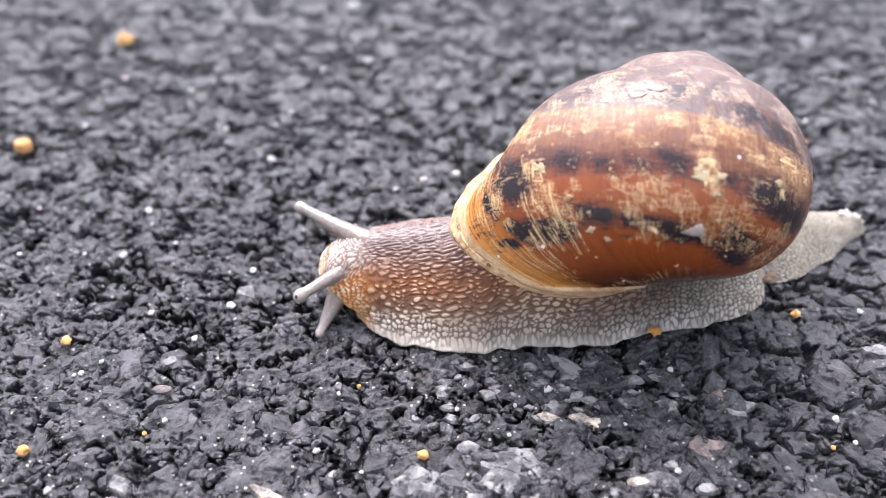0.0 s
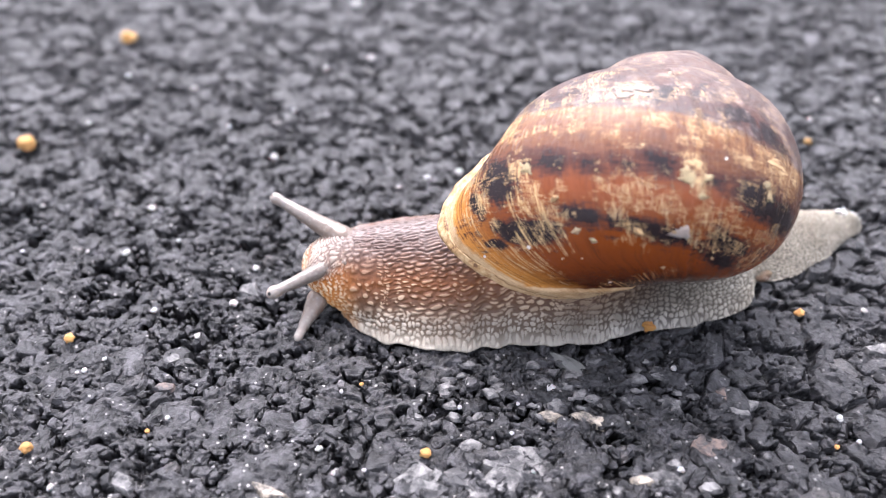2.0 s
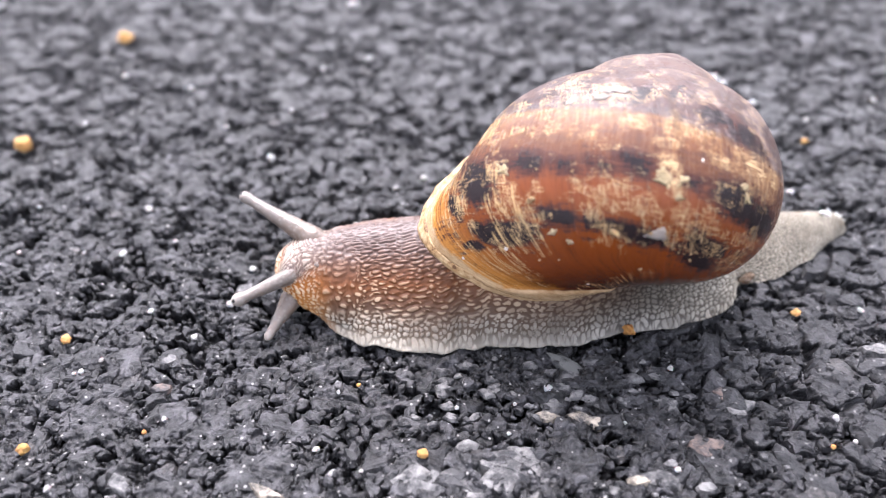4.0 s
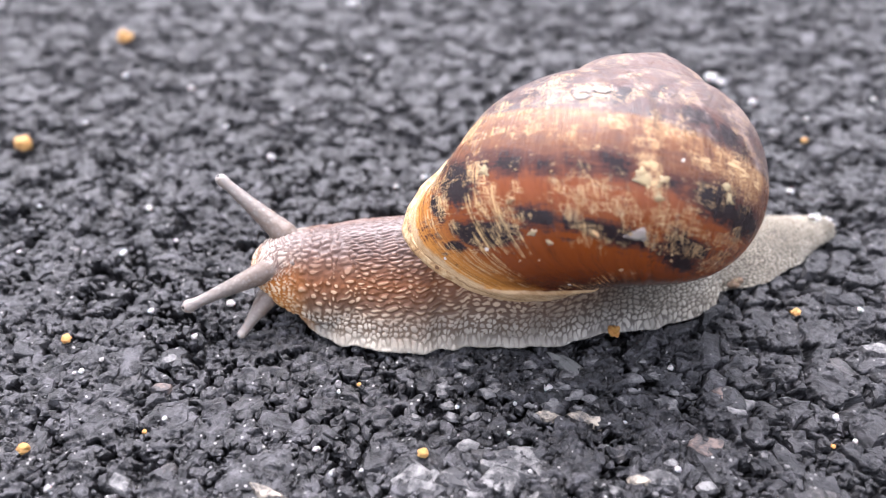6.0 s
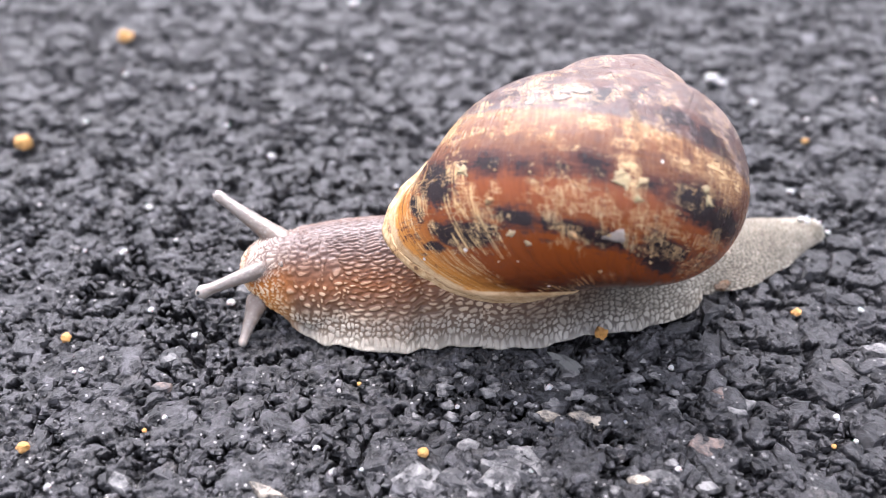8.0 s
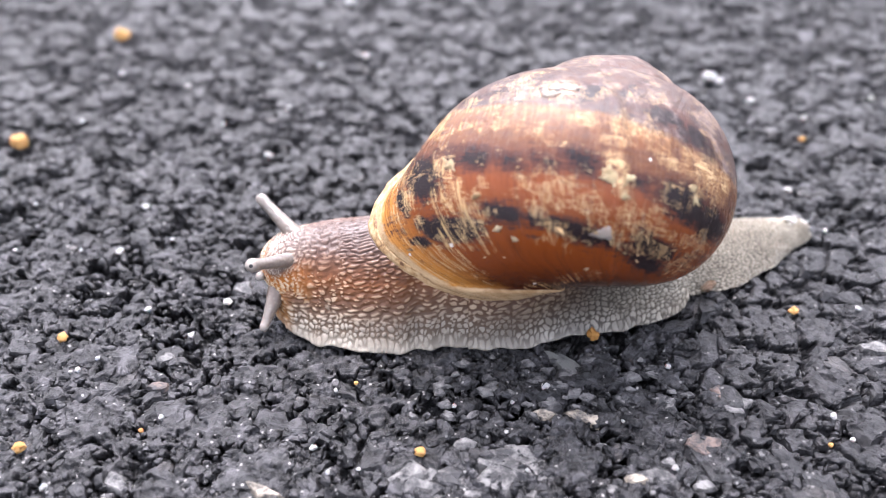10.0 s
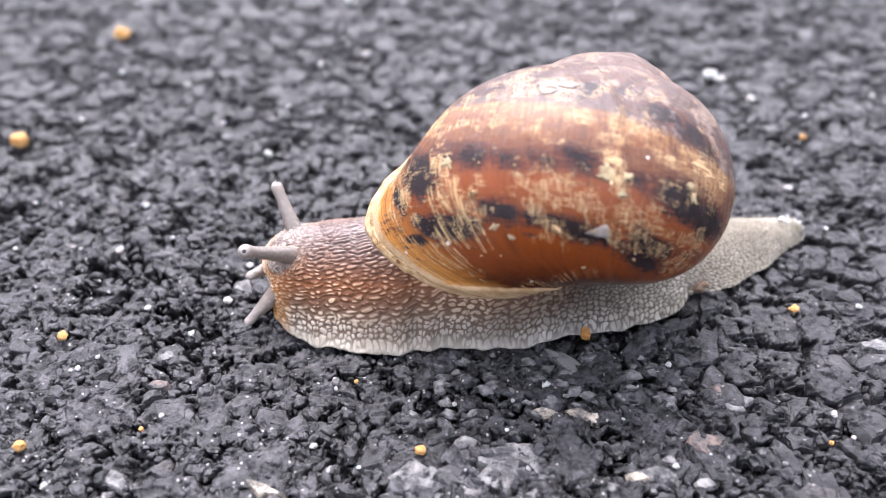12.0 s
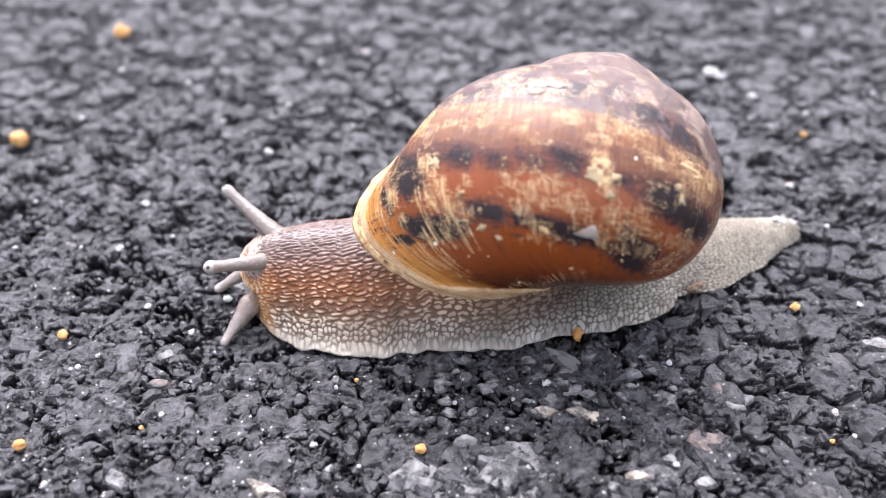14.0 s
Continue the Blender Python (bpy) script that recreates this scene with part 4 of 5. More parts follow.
QUARTZ_FAR = [(-28.0, 23.9, 0.73), (-9.6, 3.8, 0.56), (-23.2, -13.3, 0.74), (-31.0, -16.1, 0.51), (5.5, -24.2, 0.47), (15.3, -23.1, 0.43), (33.2, -22.6, 0.67), (33.9, -25.0, 0.51), (-10.3, -25.8, 0.65), (-6.5, -27.8, 0.41), (-44.6, -1.0, 0.54), (-45.5, 6.9, 0.51), (-37.7, -1.0, 0.48), (-28.6, 0.8, 0.55), (-32.9, -17.7, 0.4), (-23.5, -22.7, 0.53), (-8.9, -28.1, 0.45), (7.0, -27.9, 0.5), (-5.5, 10.6, 0.59), (58.3, 30.9, 0.77)]
PALE_STONES = [(6.6, -26.9, 5.46), (-2.0, -28.7, 4.01), (0.7, -28.4, 3.57), (12.4, -17.9, 3.02), (9.7, -21.4, 1.94), (16.8, -28.4, 2.68), (40.0, -14.5, 2.09), (-19.7, -6.5, 2.26), (4.3, -28.4, 3.13), (-25.5, -28.8, 2.0), (-24.9, -15.9, 1.54)]
BUFF_FLAKES = [(-13.9, -29.6, 2.12), (12.2, -22.7, 2.2), (8.8, -22.2, 1.63), (15.4, -28.7, 1.34)]
RUSTY_STONES = [(21.6, -25.2, 2.79), (24.7, -19.9, 1.97), (-24.8, -19.2, 1.49), (14.5, -10.1, 1.64)]
scatter("sand_grain", SAND_GRAINS, SAND, "ochre yellow sand grain lying on the asphalt", "sand grain", "ochre sand grains", 0.85, 21)
scatter("quartz_grain", QUARTZ_NEAR, QUARTZ, "small white quartz grain lying on the asphalt", "grit", "white quartz grains", 0.7, 2)
scatter("quartz_grain", QUARTZ_FAR, QUARTZ, "small white quartz grain lying on the asphalt", "grit", "white quartz grains", 0.7, 3)
dragged_grain = tagged(new("sand_grain", pebble_mesh("sand_grain", 9, AMBER, (1.1, 0.9, 1.0), 0.5)),
                       "orange sand grain dragged along by the hem of the foot", "sand grain", "ochre sand grains")
dragged_grain.scale = (1.05 * MM,) * 3


# ---- the stones of the asphalt ----
def chip_shape(rng, n=9, least=0.5):
    """A broken stone, flat on top: rings of points, radius about 1, top at 0."""
    ang = (np.arange(n) + rng.uniform(-0.32, 0.32, n)) * 2 * math.pi / n
    rad = rng.uniform(least, 1.18, n)
    ring = np.stack([np.cos(ang), np.sin(ang)], -1) * rad[:, None] * np.array([1.25, 0.82])
    sq = rng.uniform(0.66, 0.85)
    top = np.column_stack([ring * sq + rng.uniform(-0.05, 0.05, 2), rng.uniform(-0.16, 0.10, n)])
    side = np.column_stack([ring, -0.13 + rng.uniform(-0.08, 0.05, n)])
    foot = np.column_stack([ring * 1.3, np.full(n, -0.85)])
    verts = np.concatenate([[[rng.uniform(-0.2, 0.2), rng.uniform(-0.2, 0.2), rng.uniform(-0.02, 0.06)]], top, side, foot])
    faces = [(0, 1 + j, 1 + (j + 1) % n) for j in range(n)]
    for k in (1, 1 + n):
        for j in range(n):
            a, b = k + j, k + (j + 1) % n
            faces += [(a, a + n, b + n), (a, b + n, b)]
    return verts, np.array(faces)


def build_stones():
    rng = np.random.default_rng(5)
    shapes = [chip_shape(rng) for _ in range(40)]
    meshes = [mesh_of("stone", v, f.tolist(), STONE, smooth=False) for v, f in shapes[:24]]
    rows = []
    for lo, hi, count, level, jitter, lean in ((0.9, 1.9, 620, -0.04, 0.14, 6), (0.45, 0.95, 4200, -0.06, 0.2, 13), (0.16, 0.5, 14000, -0.30, 0.3, 24)):
        v = rng.random((count, 2))
        y = -42 + 128 * v[:, 1] ** (1.15 if lo > 0.4 else 1.7)
        x = (2 * v[:, 0] - 1) * (38 + 0.5 * (y + 42))
        r = lo + (hi - lo) * rng.random(count) ** 1.6
        z = level + jitter * rng.normal(size=count)
        under = (x > -24) & (x < 50) & (y > -17.5) & (y < 7)
        z = np.where(under, np.minimum(z, -0.12 - 0.1 * r), z)
        z = z - (0.22 if hi < 1 else 0) * np.clip((y - 4) / 15, 0, 1)
        z = z - (0.5 if hi < 1 else 0.05) * np.maximum(coated(x, y), 0.4 * np.clip((-9 - y) / 9, 0, 1) * np.clip((4 - x) / 8, 0, 1))
        rows.append(np.column_stack([x, y, r, z, rng.normal(size=(count, 2)) * lean, rng.uniform(0, 360, count)]))
    # a stretch of broad flat stones beside the tail
    v = rng.random((50, 2))
    rows[0] = np.concatenate([rows[0], np.column_stack([19 + 30 * v[:, 0], -32 + 38 * v[:, 1], 0.9 + 1.4 * rng.random(50) ** 1.5, -0.06 + 0.12 * rng.normal(size=50),
                                                        rng.normal(size=(50, 2)) * 7, rng.uniform(0, 360, 50)])])
    single = [r for r in rows[0] if r[1] < 30] + [r for r in rows[1] if r[1] < -18]
    single = sorted(single, key=lambda r: r[1])[:300]
    taken = {tuple(r) for r in single}
    for i, (x, y, r, z, tx, ty, tz) in enumerate(single):
        ob = new("stone", meshes[i % 24])
        ob.parent = ground_sheet
        ob.matrix_basis = pose(x * MM, y * MM, z * MM, tx, ty, tz) @ Matrix.Diagonal((r * MM, r * MM, min(r, 1.3) * MM, 1))
    verts, faces, base = [], [], 0
    for i, row in enumerate(r for group in rows for r in group):
        if tuple(row) in taken:
            continue
        x, y, r, z, tx, ty, tz = row
        v, f = shapes[i % 40]
        m = np.array(Euler((radians(tx), radians(ty), radians(tz))).to_matrix())
        verts.append((v * np.array([r, r, min(r, 1.3)])) @ m.T + np.array([x, y, z]))
        faces.append(f + base)
        base += len(v)
    me = mesh_of("stones", np.concatenate(verts) * MM, np.concatenate(faces).tolist(), ASPHALT, smooth=False)
    tagged(part("stones", me, ground_sheet, "countless small dark asphalt stones"), kind="stuff")


build_stones()


def inset_stones(name, places, material, label, group, seed, lift=0.12, long=1.0):
    """Flat broken stones let into the road, level with it."""
    rng = np.random.default_rng(seed)
    for x, y, size in places:
        v, f = chip_shape(rng, 9, 0.45)
        ob = tagged(new(name, mesh_of(name, v, f.tolist(), material, smooth=False)), label, "stone", group)
        ob.matrix_world = pose(x * MM, y * MM, lift * MM, *rng.uniform(-5, 5, 2), rng.uniform(-25, 25)) @ Matrix.Diagonal(
            (0.5 * size * MM * long, 0.5 * size * MM / long, 0.35 * size * MM, 1))


inset_stones("pale_stone", PALE_STONES, PALE, "worn pale grey stone set in the asphalt", "pale road stones", 71)
rng_pale = random.Random(31)
inset_stones("pale_stone", [(rng_pale.uniform(-4, 28), rng_pale.uniform(-34, -15), rng_pale.uniform(0.5, 1.6)) for _ in range(54)],
             PALE, "worn pale grey stone set in the asphalt", "pale road stones", 74, 0.13)
inset_stones("pale_stone", [(rng_pale.uniform(-1, 21), rng_pale.uniform(-23, -15), rng_pale.uniform(0.4, 1.3)) for _ in range(44)],
             PALE, "small pale grey stone chip showing through the bitumen", "pale road stones", 75, 0.10)
v, f = chip_shape(np.random.default_rng(8), 11, 0.6)
smooth_stone = tagged(new("grey_stone", mesh_of("grey_stone", v, f.tolist(), WET, smooth=False)), "smooth long grey stone lying wet by the snail", "stone", "pale road stones")
smooth_stone.matrix_world = pose(12.2 * MM, -17.4 * MM, 0.12 * MM, 6, 4, -46) @ Matrix.Diagonal((2.7 * MM, 0.85 * MM, 0.9 * MM, 1))
inset_stones("stone_flake", BUFF_FLAKES, BUFF, "cream-coloured broken stone flake in the asphalt", "pale flakes", 73, 0.24, 1.25)
inset_stones("rusty_stone", RUSTY_STONES, RUST, "rusty brown stone set in the asphalt", "rusty road stones", 72)


# ---- what moves ----
def motions():
    walk(snail, [
        (0, pose(0.016000, -0.005000, 0.000000, 0.00, 0.00, 0.00)),
        (0.5, pose(0.015615, -0.005046, -0.000000, 0.00, 0.00, 0.00)),
        (1, pose(0.015239, -0.005171, 0.000004, 0.00, 0.00, 0.00)),
        (1.5, pose(0.014873, -0.005250, 0.000014, 0.00, 0.00, 0.00)),
        (2, pose(0.014536, -0.005345, -0.000008, 0.00, 0.00, 0.00)),
        (2.5, pose(0.014147, -0.005433, 0.000033, 0.00, 0.00, 0.00)),
        (3, pose(0.013760, -0.005549, 0.000025, 0.00, 0.00, 0.00)),
        (5.5, pose(0.011612, -0.005830, 0.000099, 0.00, 0.00, 0.00)),
        (6, pose(0.011161, -0.005920, 0.000095, 0.00, 0.00, 0.00)),
        (6.5, pose(0.010645, -0.005948, 0.000104, 0.00, 0.00, 0.00)),
        (7, pose(0.010173, -0.005949, 0.000106, 0.00, 0.00, 0.00)),
        (7.5, pose(0.009773, -0.006074, 0.000117, 0.00, 0.00, 0.00)),
        (8, pose(0.009370, -0.006170, 0.000127, 0.00, 0.00, 0.00)),
        (10.5, pose(0.008250, -0.006376, 0.000095, 0.00, 0.00, 0.00)),
        (11, pose(0.008321, -0.006297, 0.000110, 0.00, 0.00, 0.00)),
        (11.5, pose(0.008240, -0.006515, 0.000116, 0.00, 0.00, 0.00)),
        (12, pose(0.008054, -0.006562, 0.000122, 0.00, 0.00, 0.00)),
        (12.5, pose(0.007809, -0.006521, 0.000109, 0.00, 0.00, 0.00)),
        (13, pose(0.007469, -0.006623, 0.000109, 0.00, 0.00, 0.00)),
        (13.5, pose(0.007257, -0.006515, 0.000096, 0.00, 0.00, 0.00)),
        (14, pose(0.006931, -0.006708, 0.000111, 0.00, 0.00, 0.00)),
    ])
    walk(shell, [
        (0, pose(-0.000711, 0.000374, 0.000115, 1.26, 0.42, 1.45)),
        (0.5, pose(-0.000562, 0.000413, 0.000051, 1.09, 0.21, 1.15)),
        (1, pose(-0.000468, 0.000525, 0.000038, 1.33, 0.14, 0.96)),
        (1.5, pose(-0.000458, 0.000461, 0.000027, 1.14, 0.16, 0.97)),
        (2, pose(-0.000544, 0.000469, 0.000110, 1.47, 0.37, 1.05)),
        (2.5, pose(-0.000353, 0.000506, 0.000035, 1.27, 0.18, 0.48)),
        (3, pose(-0.000356, 0.000450, -0.000045, 0.84, 0.27, 0.50)),
        (5.5, pose(0.000016, 0.000422, 0.000086, 1.03, -0.09, -0.03)),
        (6, pose(0.000217, 0.000405, 0.000071, 0.86, -0.42, -0.33)),
        (6.5, pose(0.000043, 0.000132, 0.000033, 0.33, -0.10, 0.01)),
        (7, pose(0.000177, 0.000125, 0.000105, 0.36, -0.25, -0.13)),
        (7.5, pose(0.000216, 0.000415, 0.000017, 0.78, -0.19, -0.32)),
        (8, pose(0.000124, 0.000306, 0.000053, 0.66, 0.08, -0.17)),
        (10.5, pose(0.000065, 0.000161, 0.000200, -0.37, 1.50, -0.51)),
        (11, pose(0.000112, 0.000112, 0.000268, -0.27, 1.18, -0.69)),
        (11.5, pose(-0.000042, 0.000246, 0.000245, -0.26, 1.55, -0.21)),
        (12, pose(-0.000038, 0.000291, 0.000270, -0.09, 1.63, -0.26)),
        (12.5, pose(-0.000087, -0.000071, 0.000291, -0.60, 1.85, -0.23)),
        (13, pose(-0.000033, 0.000064, 0.000228, -0.60, 1.89, -0.15)),
        (13.5, pose(0.000073, -0.000121, 0.000175, -0.74, 1.84, -0.45)),
        (14, pose(-0.000057, 0.000220, 0.000224, -0.11, 2.16, -0.02)),
    ])
    walk(trunk, [
        (0, pose(0.000000, 0.000000, 0.000000, 0.00, 0.00, 0.00)),
        (0.5, pose(-0.000009, 0.000153, 0.000000, 0.00, 0.00, 0.00)),
        (1, pose(-0.000098, 0.000219, -0.000004, 0.00, 0.00, 0.00)),
        (1.5, pose(-0.000171, 0.000266, -0.000014, 0.00, 0.00, 0.00)),
        (2, pose(-0.000272, 0.000314, 0.000008, 0.00, 0.00, 0.00)),
        (2.5, pose(-0.000334, 0.000403, -0.000033, 0.00, 0.00, 0.00)),
        (3, pose(-0.000379, 0.000488, -0.000025, 0.00, 0.00, 0.00)),
        (5.5, pose(-0.000702, 0.000479, -0.000099, 0.00, 0.00, 0.00)),
        (6, pose(-0.000673, 0.000627, -0.000095, 0.00, 0.00, 0.00)),
        (6.5, pose(-0.000756, 0.000630, -0.000104, 0.00, 0.00, 0.00)),
        (7, pose(-0.000717, 0.000670, -0.000106, 0.00, 0.00, 0.00)),
        (7.5, pose(-0.000726, 0.000750, -0.000117, 0.00, 0.00, 0.00)),
        (8, pose(-0.000477, 0.000877, -0.000127, 0.00, 0.00, 0.00)),
        (10.5, pose(0.000339, 0.000899, -0.000095, 0.00, 0.00, 0.00)),
        (11, pose(0.000328, 0.000740, -0.000110, 0.00, 0.00, 0.00)),
        (11.5, pose(0.000429, 0.000854, -0.000116, 0.00, 0.00, 0.00)),
        (12, pose(0.000401, 0.000738, -0.000122, 0.00, 0.00, 0.00)),
        (12.5, pose(0.000339, 0.000549, -0.000109, 0.00, 0.00, 0.00)),
        (13, pose(0.000400, 0.000620, -0.000109, 0.00, 0.00, 0.00)),
        (13.5, pose(0.000299, 0.000345, -0.000096, 0.00, 0.00, 0.00)),
        (14, pose(0.000228, 0.000390, -0.000111, 0.00, 0.00, 0.00)),
    ])
    walk(tail, [
        (0, pose(0.000000, 0.000000, 0.000000, 0.00, 0.00, 0.00)),
        (0.5, pose(0.000226, -0.000094, 0.000000, 0.00, 0.00, 0.00)),
        (1, pose(0.000416, -0.000039, -0.000004, 0.00, 0.00, 0.00)),
        (1.5, pose(0.000514, 0.000029, -0.000014, 0.00, 0.00, 0.00)),
        (2, pose(0.000677, 0.000431, 0.000008, 0.00, 0.00, 0.00)),
        (2.5, pose(0.000828, 0.000499, -0.000033, 0.00, 0.00, 0.00)),
        (3, pose(0.000755, 0.000645, -0.000025, 0.00, 0.00, 0.00)),
        (5.5, pose(0.001091, 0.000017, -0.000099, 0.00, 0.00, 0.00)),
        (6, pose(0.001232, -0.000057, -0.000095, 0.00, 0.00, 0.00)),
        (6.5, pose(0.001417, -0.000156, -0.000104, 0.00, 0.00, 0.00)),
        (7, pose(0.001322, -0.000448, -0.000106, 0.00, 0.00, 0.00)),
        (7.5, pose(0.001391, -0.000308, -0.000117, 0.00, 0.00, 0.00)),
        (8, pose(0.001617, -0.000210, -0.000127, 0.00, 0.00, 0.00)),
        (10.5, pose(0.001293, -0.000398, -0.000095, 0.00, 0.00, 0.00)),
        (11, pose(0.001002, -0.000602, -0.000110, 0.00, 0.00, 0.00)),
        (11.5, pose(0.000820, -0.000479, -0.000116, 0.00, 0.00, 0.00)),
        (12, pose(0.000830, -0.000475, -0.000122, 0.00, 0.00, 0.00)),
        (12.5, pose(0.000926, -0.000689, -0.000109, 0.00, 0.00, 0.00)),
        (13, pose(0.001097, -0.000590, -0.000109, 0.00, 0.00, 0.00)),
        (13.5, pose(0.001066, -0.000814, -0.000096, 0.00, 0.00, 0.00)),
        (14, pose(0.001214, -0.000661, -0.000111, 0.00, 0.00, 0.00)),
    ])
    walk(head, [
        (0, pose(0.000000, 0.000000, 0.000000, 0.00, 0.00, 0.00)),
        (0.5, pose(-0.000012, -0.000002, 0.000090, 0.00, 0.00, 0.00)),
        (1, pose(-0.000140, 0.000063, 0.000036, 0.00, 0.00, 0.00)),
        (1.5, pose(-0.000286, 0.000080, 0.000078, 0.00, 0.00, 0.00)),
        (2, pose(-0.000420, 0.000119, 0.000136, 0.00, 0.00, 0.00)),
        (2.5, pose(-0.000470, 0.000154, 0.000083, 0.00, 0.00, 0.00)),
        (3, pose(-0.000691, 0.000198, 0.000041, 0.00, 0.00, 0.00)),
        (5.5, pose(-0.001355, 0.000141, 0.000365, 0.00, 0.00, 0.00)),
        (6, pose(-0.001455, 0.000165, 0.000490, 0.00, 0.00, 0.00)),
        (6.5, pose(-0.001467, 0.000130, 0.000547, 0.00, 0.00, 0.00)),
        (7, pose(-0.001423, 0.000079, 0.000508, 0.00, 0.00, 0.00)),
        (7.5, pose(-0.001305, 0.000170, 0.000378, 0.00, 0.00, 0.00)),
        (8, pose(-0.000757, 0.000283, 0.000254, 0.00, 0.00, 0.00)),
        (10.5, pose(0.002914, 0.000868, 0.000583, 0.00, 0.00, 0.00)),
        (11, pose(0.003056, 0.000814, 0.000571, 0.00, 0.00, 0.00)),
        (11.5, pose(0.003064, 0.001023, 0.000457, 0.00, 0.00, 0.00)),
        (12, pose(0.002949, 0.001034, 0.000537, 0.00, 0.00, 0.00)),
        (12.5, pose(0.002783, 0.000944, 0.000448, 0.00, 0.00, 0.00)),
        (13, pose(0.002682, 0.000993, 0.000358, 0.00, 0.00, 0.00)),
        (13.5, pose(0.002381, 0.000823, 0.000242, 0.00, 0.00, 0.00)),
        (14, pose(0.001880, 0.000917, 0.000068, 0.00, 0.00, 0.00)),
    ])
    walk(rear_foot, [
        (0, pose(0.000000, 0.000000, 0.000000, 0.00, 0.00, 0.00)),
        (0.5, pose(0.000025, 0.000122, 0.000000, 0.00, 0.00, 0.00)),
        (1, pose(0.000050, 0.000175, -0.000004, 0.00, 0.00, 0.00)),
        (1.5, pose(0.000075, 0.000213, -0.000014, 0.00, 0.00, 0.00)),
        (2, pose(0.000100, 0.000251, 0.000008, 0.00, 0.00, 0.00)),
        (2.5, pose(0.000125, 0.000322, -0.000033, 0.00, 0.00, 0.00)),
        (3, pose(0.000150, 0.000390, -0.000025, 0.00, 0.00, 0.00)),
        (5.5, pose(0.000250, 0.000383, -0.000099, 0.00, 0.00, 0.00)),
        (6, pose(0.000250, 0.000480, -0.000095, 0.00, 0.00, 0.00)),
        (6.5, pose(0.000250, 0.000480, -0.000104, 0.00, 0.00, 0.00)),
        (7, pose(0.000250, 0.000480, -0.000106, 0.00, 0.00, 0.00)),
        (7.5, pose(0.000250, 0.000480, -0.000117, 0.00, 0.00, 0.00)),
        (8, pose(0.000250, 0.000480, -0.000127, 0.00, 0.00, 0.00)),
        (10.5, pose(0.000250, 0.000480, -0.000095, 0.00, 0.00, 0.00)),
        (11, pose(0.000250, 0.000480, -0.000110, 0.00, 0.00, 0.00)),
        (11.5, pose(0.000250, 0.000480, -0.000116, 0.00, 0.00, 0.00)),
        (12, pose(0.000250, 0.000480, -0.000122, 0.00, 0.00, 0.00)),
        (12.5, pose(0.000250, 0.000439, -0.000109, 0.00, 0.00, 0.00)),
        (13, pose(0.000250, 0.000480, -0.000109, 0.00, 0.00, 0.00)),
        (13.5, pose(0.000250, 0.000276, -0.000096, 0.00, 0.00, 0.00)),
        (14, pose(0.000250, 0.000312, -0.000111, 0.00, 0.00, 0.00)),
    ])
    walk(eye_stalk_far, [
        (0, pose(-0.030527, 0.002800, 0.007562, -27.89, -77.14, -0.00)),
        (1, pose(-0.030161, 0.002800, 0.008370, -28.35, -68.15, -0.00)),
        (1.5, pose(-0.030467, 0.002800, 0.008572, -26.87, -67.44, -0.00)),
        (2, pose(-0.031145, 0.002800, 0.008418, -24.78, -70.98, -0.00)),
        (3, pose(-0.031365, 0.002800, 0.008684, -23.81, -69.46, -0.00)),
        (5.5, pose(-0.031511, 0.002800, 0.009656, -22.27, -62.73, -0.00)),
        (6, pose(-0.031095, 0.002800, 0.010684, -21.78, -54.28, -0.00)),
        (6.5, pose(-0.031057, 0.002800, 0.011164, -21.12, -51.23, -0.00)),
        (7, pose(-0.030482, 0.002800, 0.011223, -22.15, -48.07, -0.00)),
        (7.5, pose(-0.030453, 0.002800, 0.010381, -23.77, -53.19, -0.00)),
        (8, pose(-0.030645, 0.002800, 0.008892, -25.78, -65.33, -0.00)),
        (10.5, pose(-0.027759, 0.002728, 0.008010, -42.05, -58.21, -0.00)),
        (11, pose(-0.027388, 0.002728, 0.008520, -41.93, -47.08, -0.00)),
        (11.5, pose(-0.027027, 0.002728, 0.008816, -42.18, -38.85, -0.00)),
        (12, pose(-0.026807, 0.002728, 0.009378, -39.36, -30.41, -0.00)),
        (12.5, pose(-0.027336, 0.002728, 0.009742, -35.14, -34.16, -0.00)),
        (13, pose(-0.028003, 0.002728, 0.009734, -32.69, -41.17, -0.00)),
        (13.5, pose(-0.028941, 0.002728, 0.009576, -29.74, -50.27, -0.00)),
        (14, pose(-0.029519, 0.002728, 0.009345, -28.25, -56.03, -0.00)),
    ])
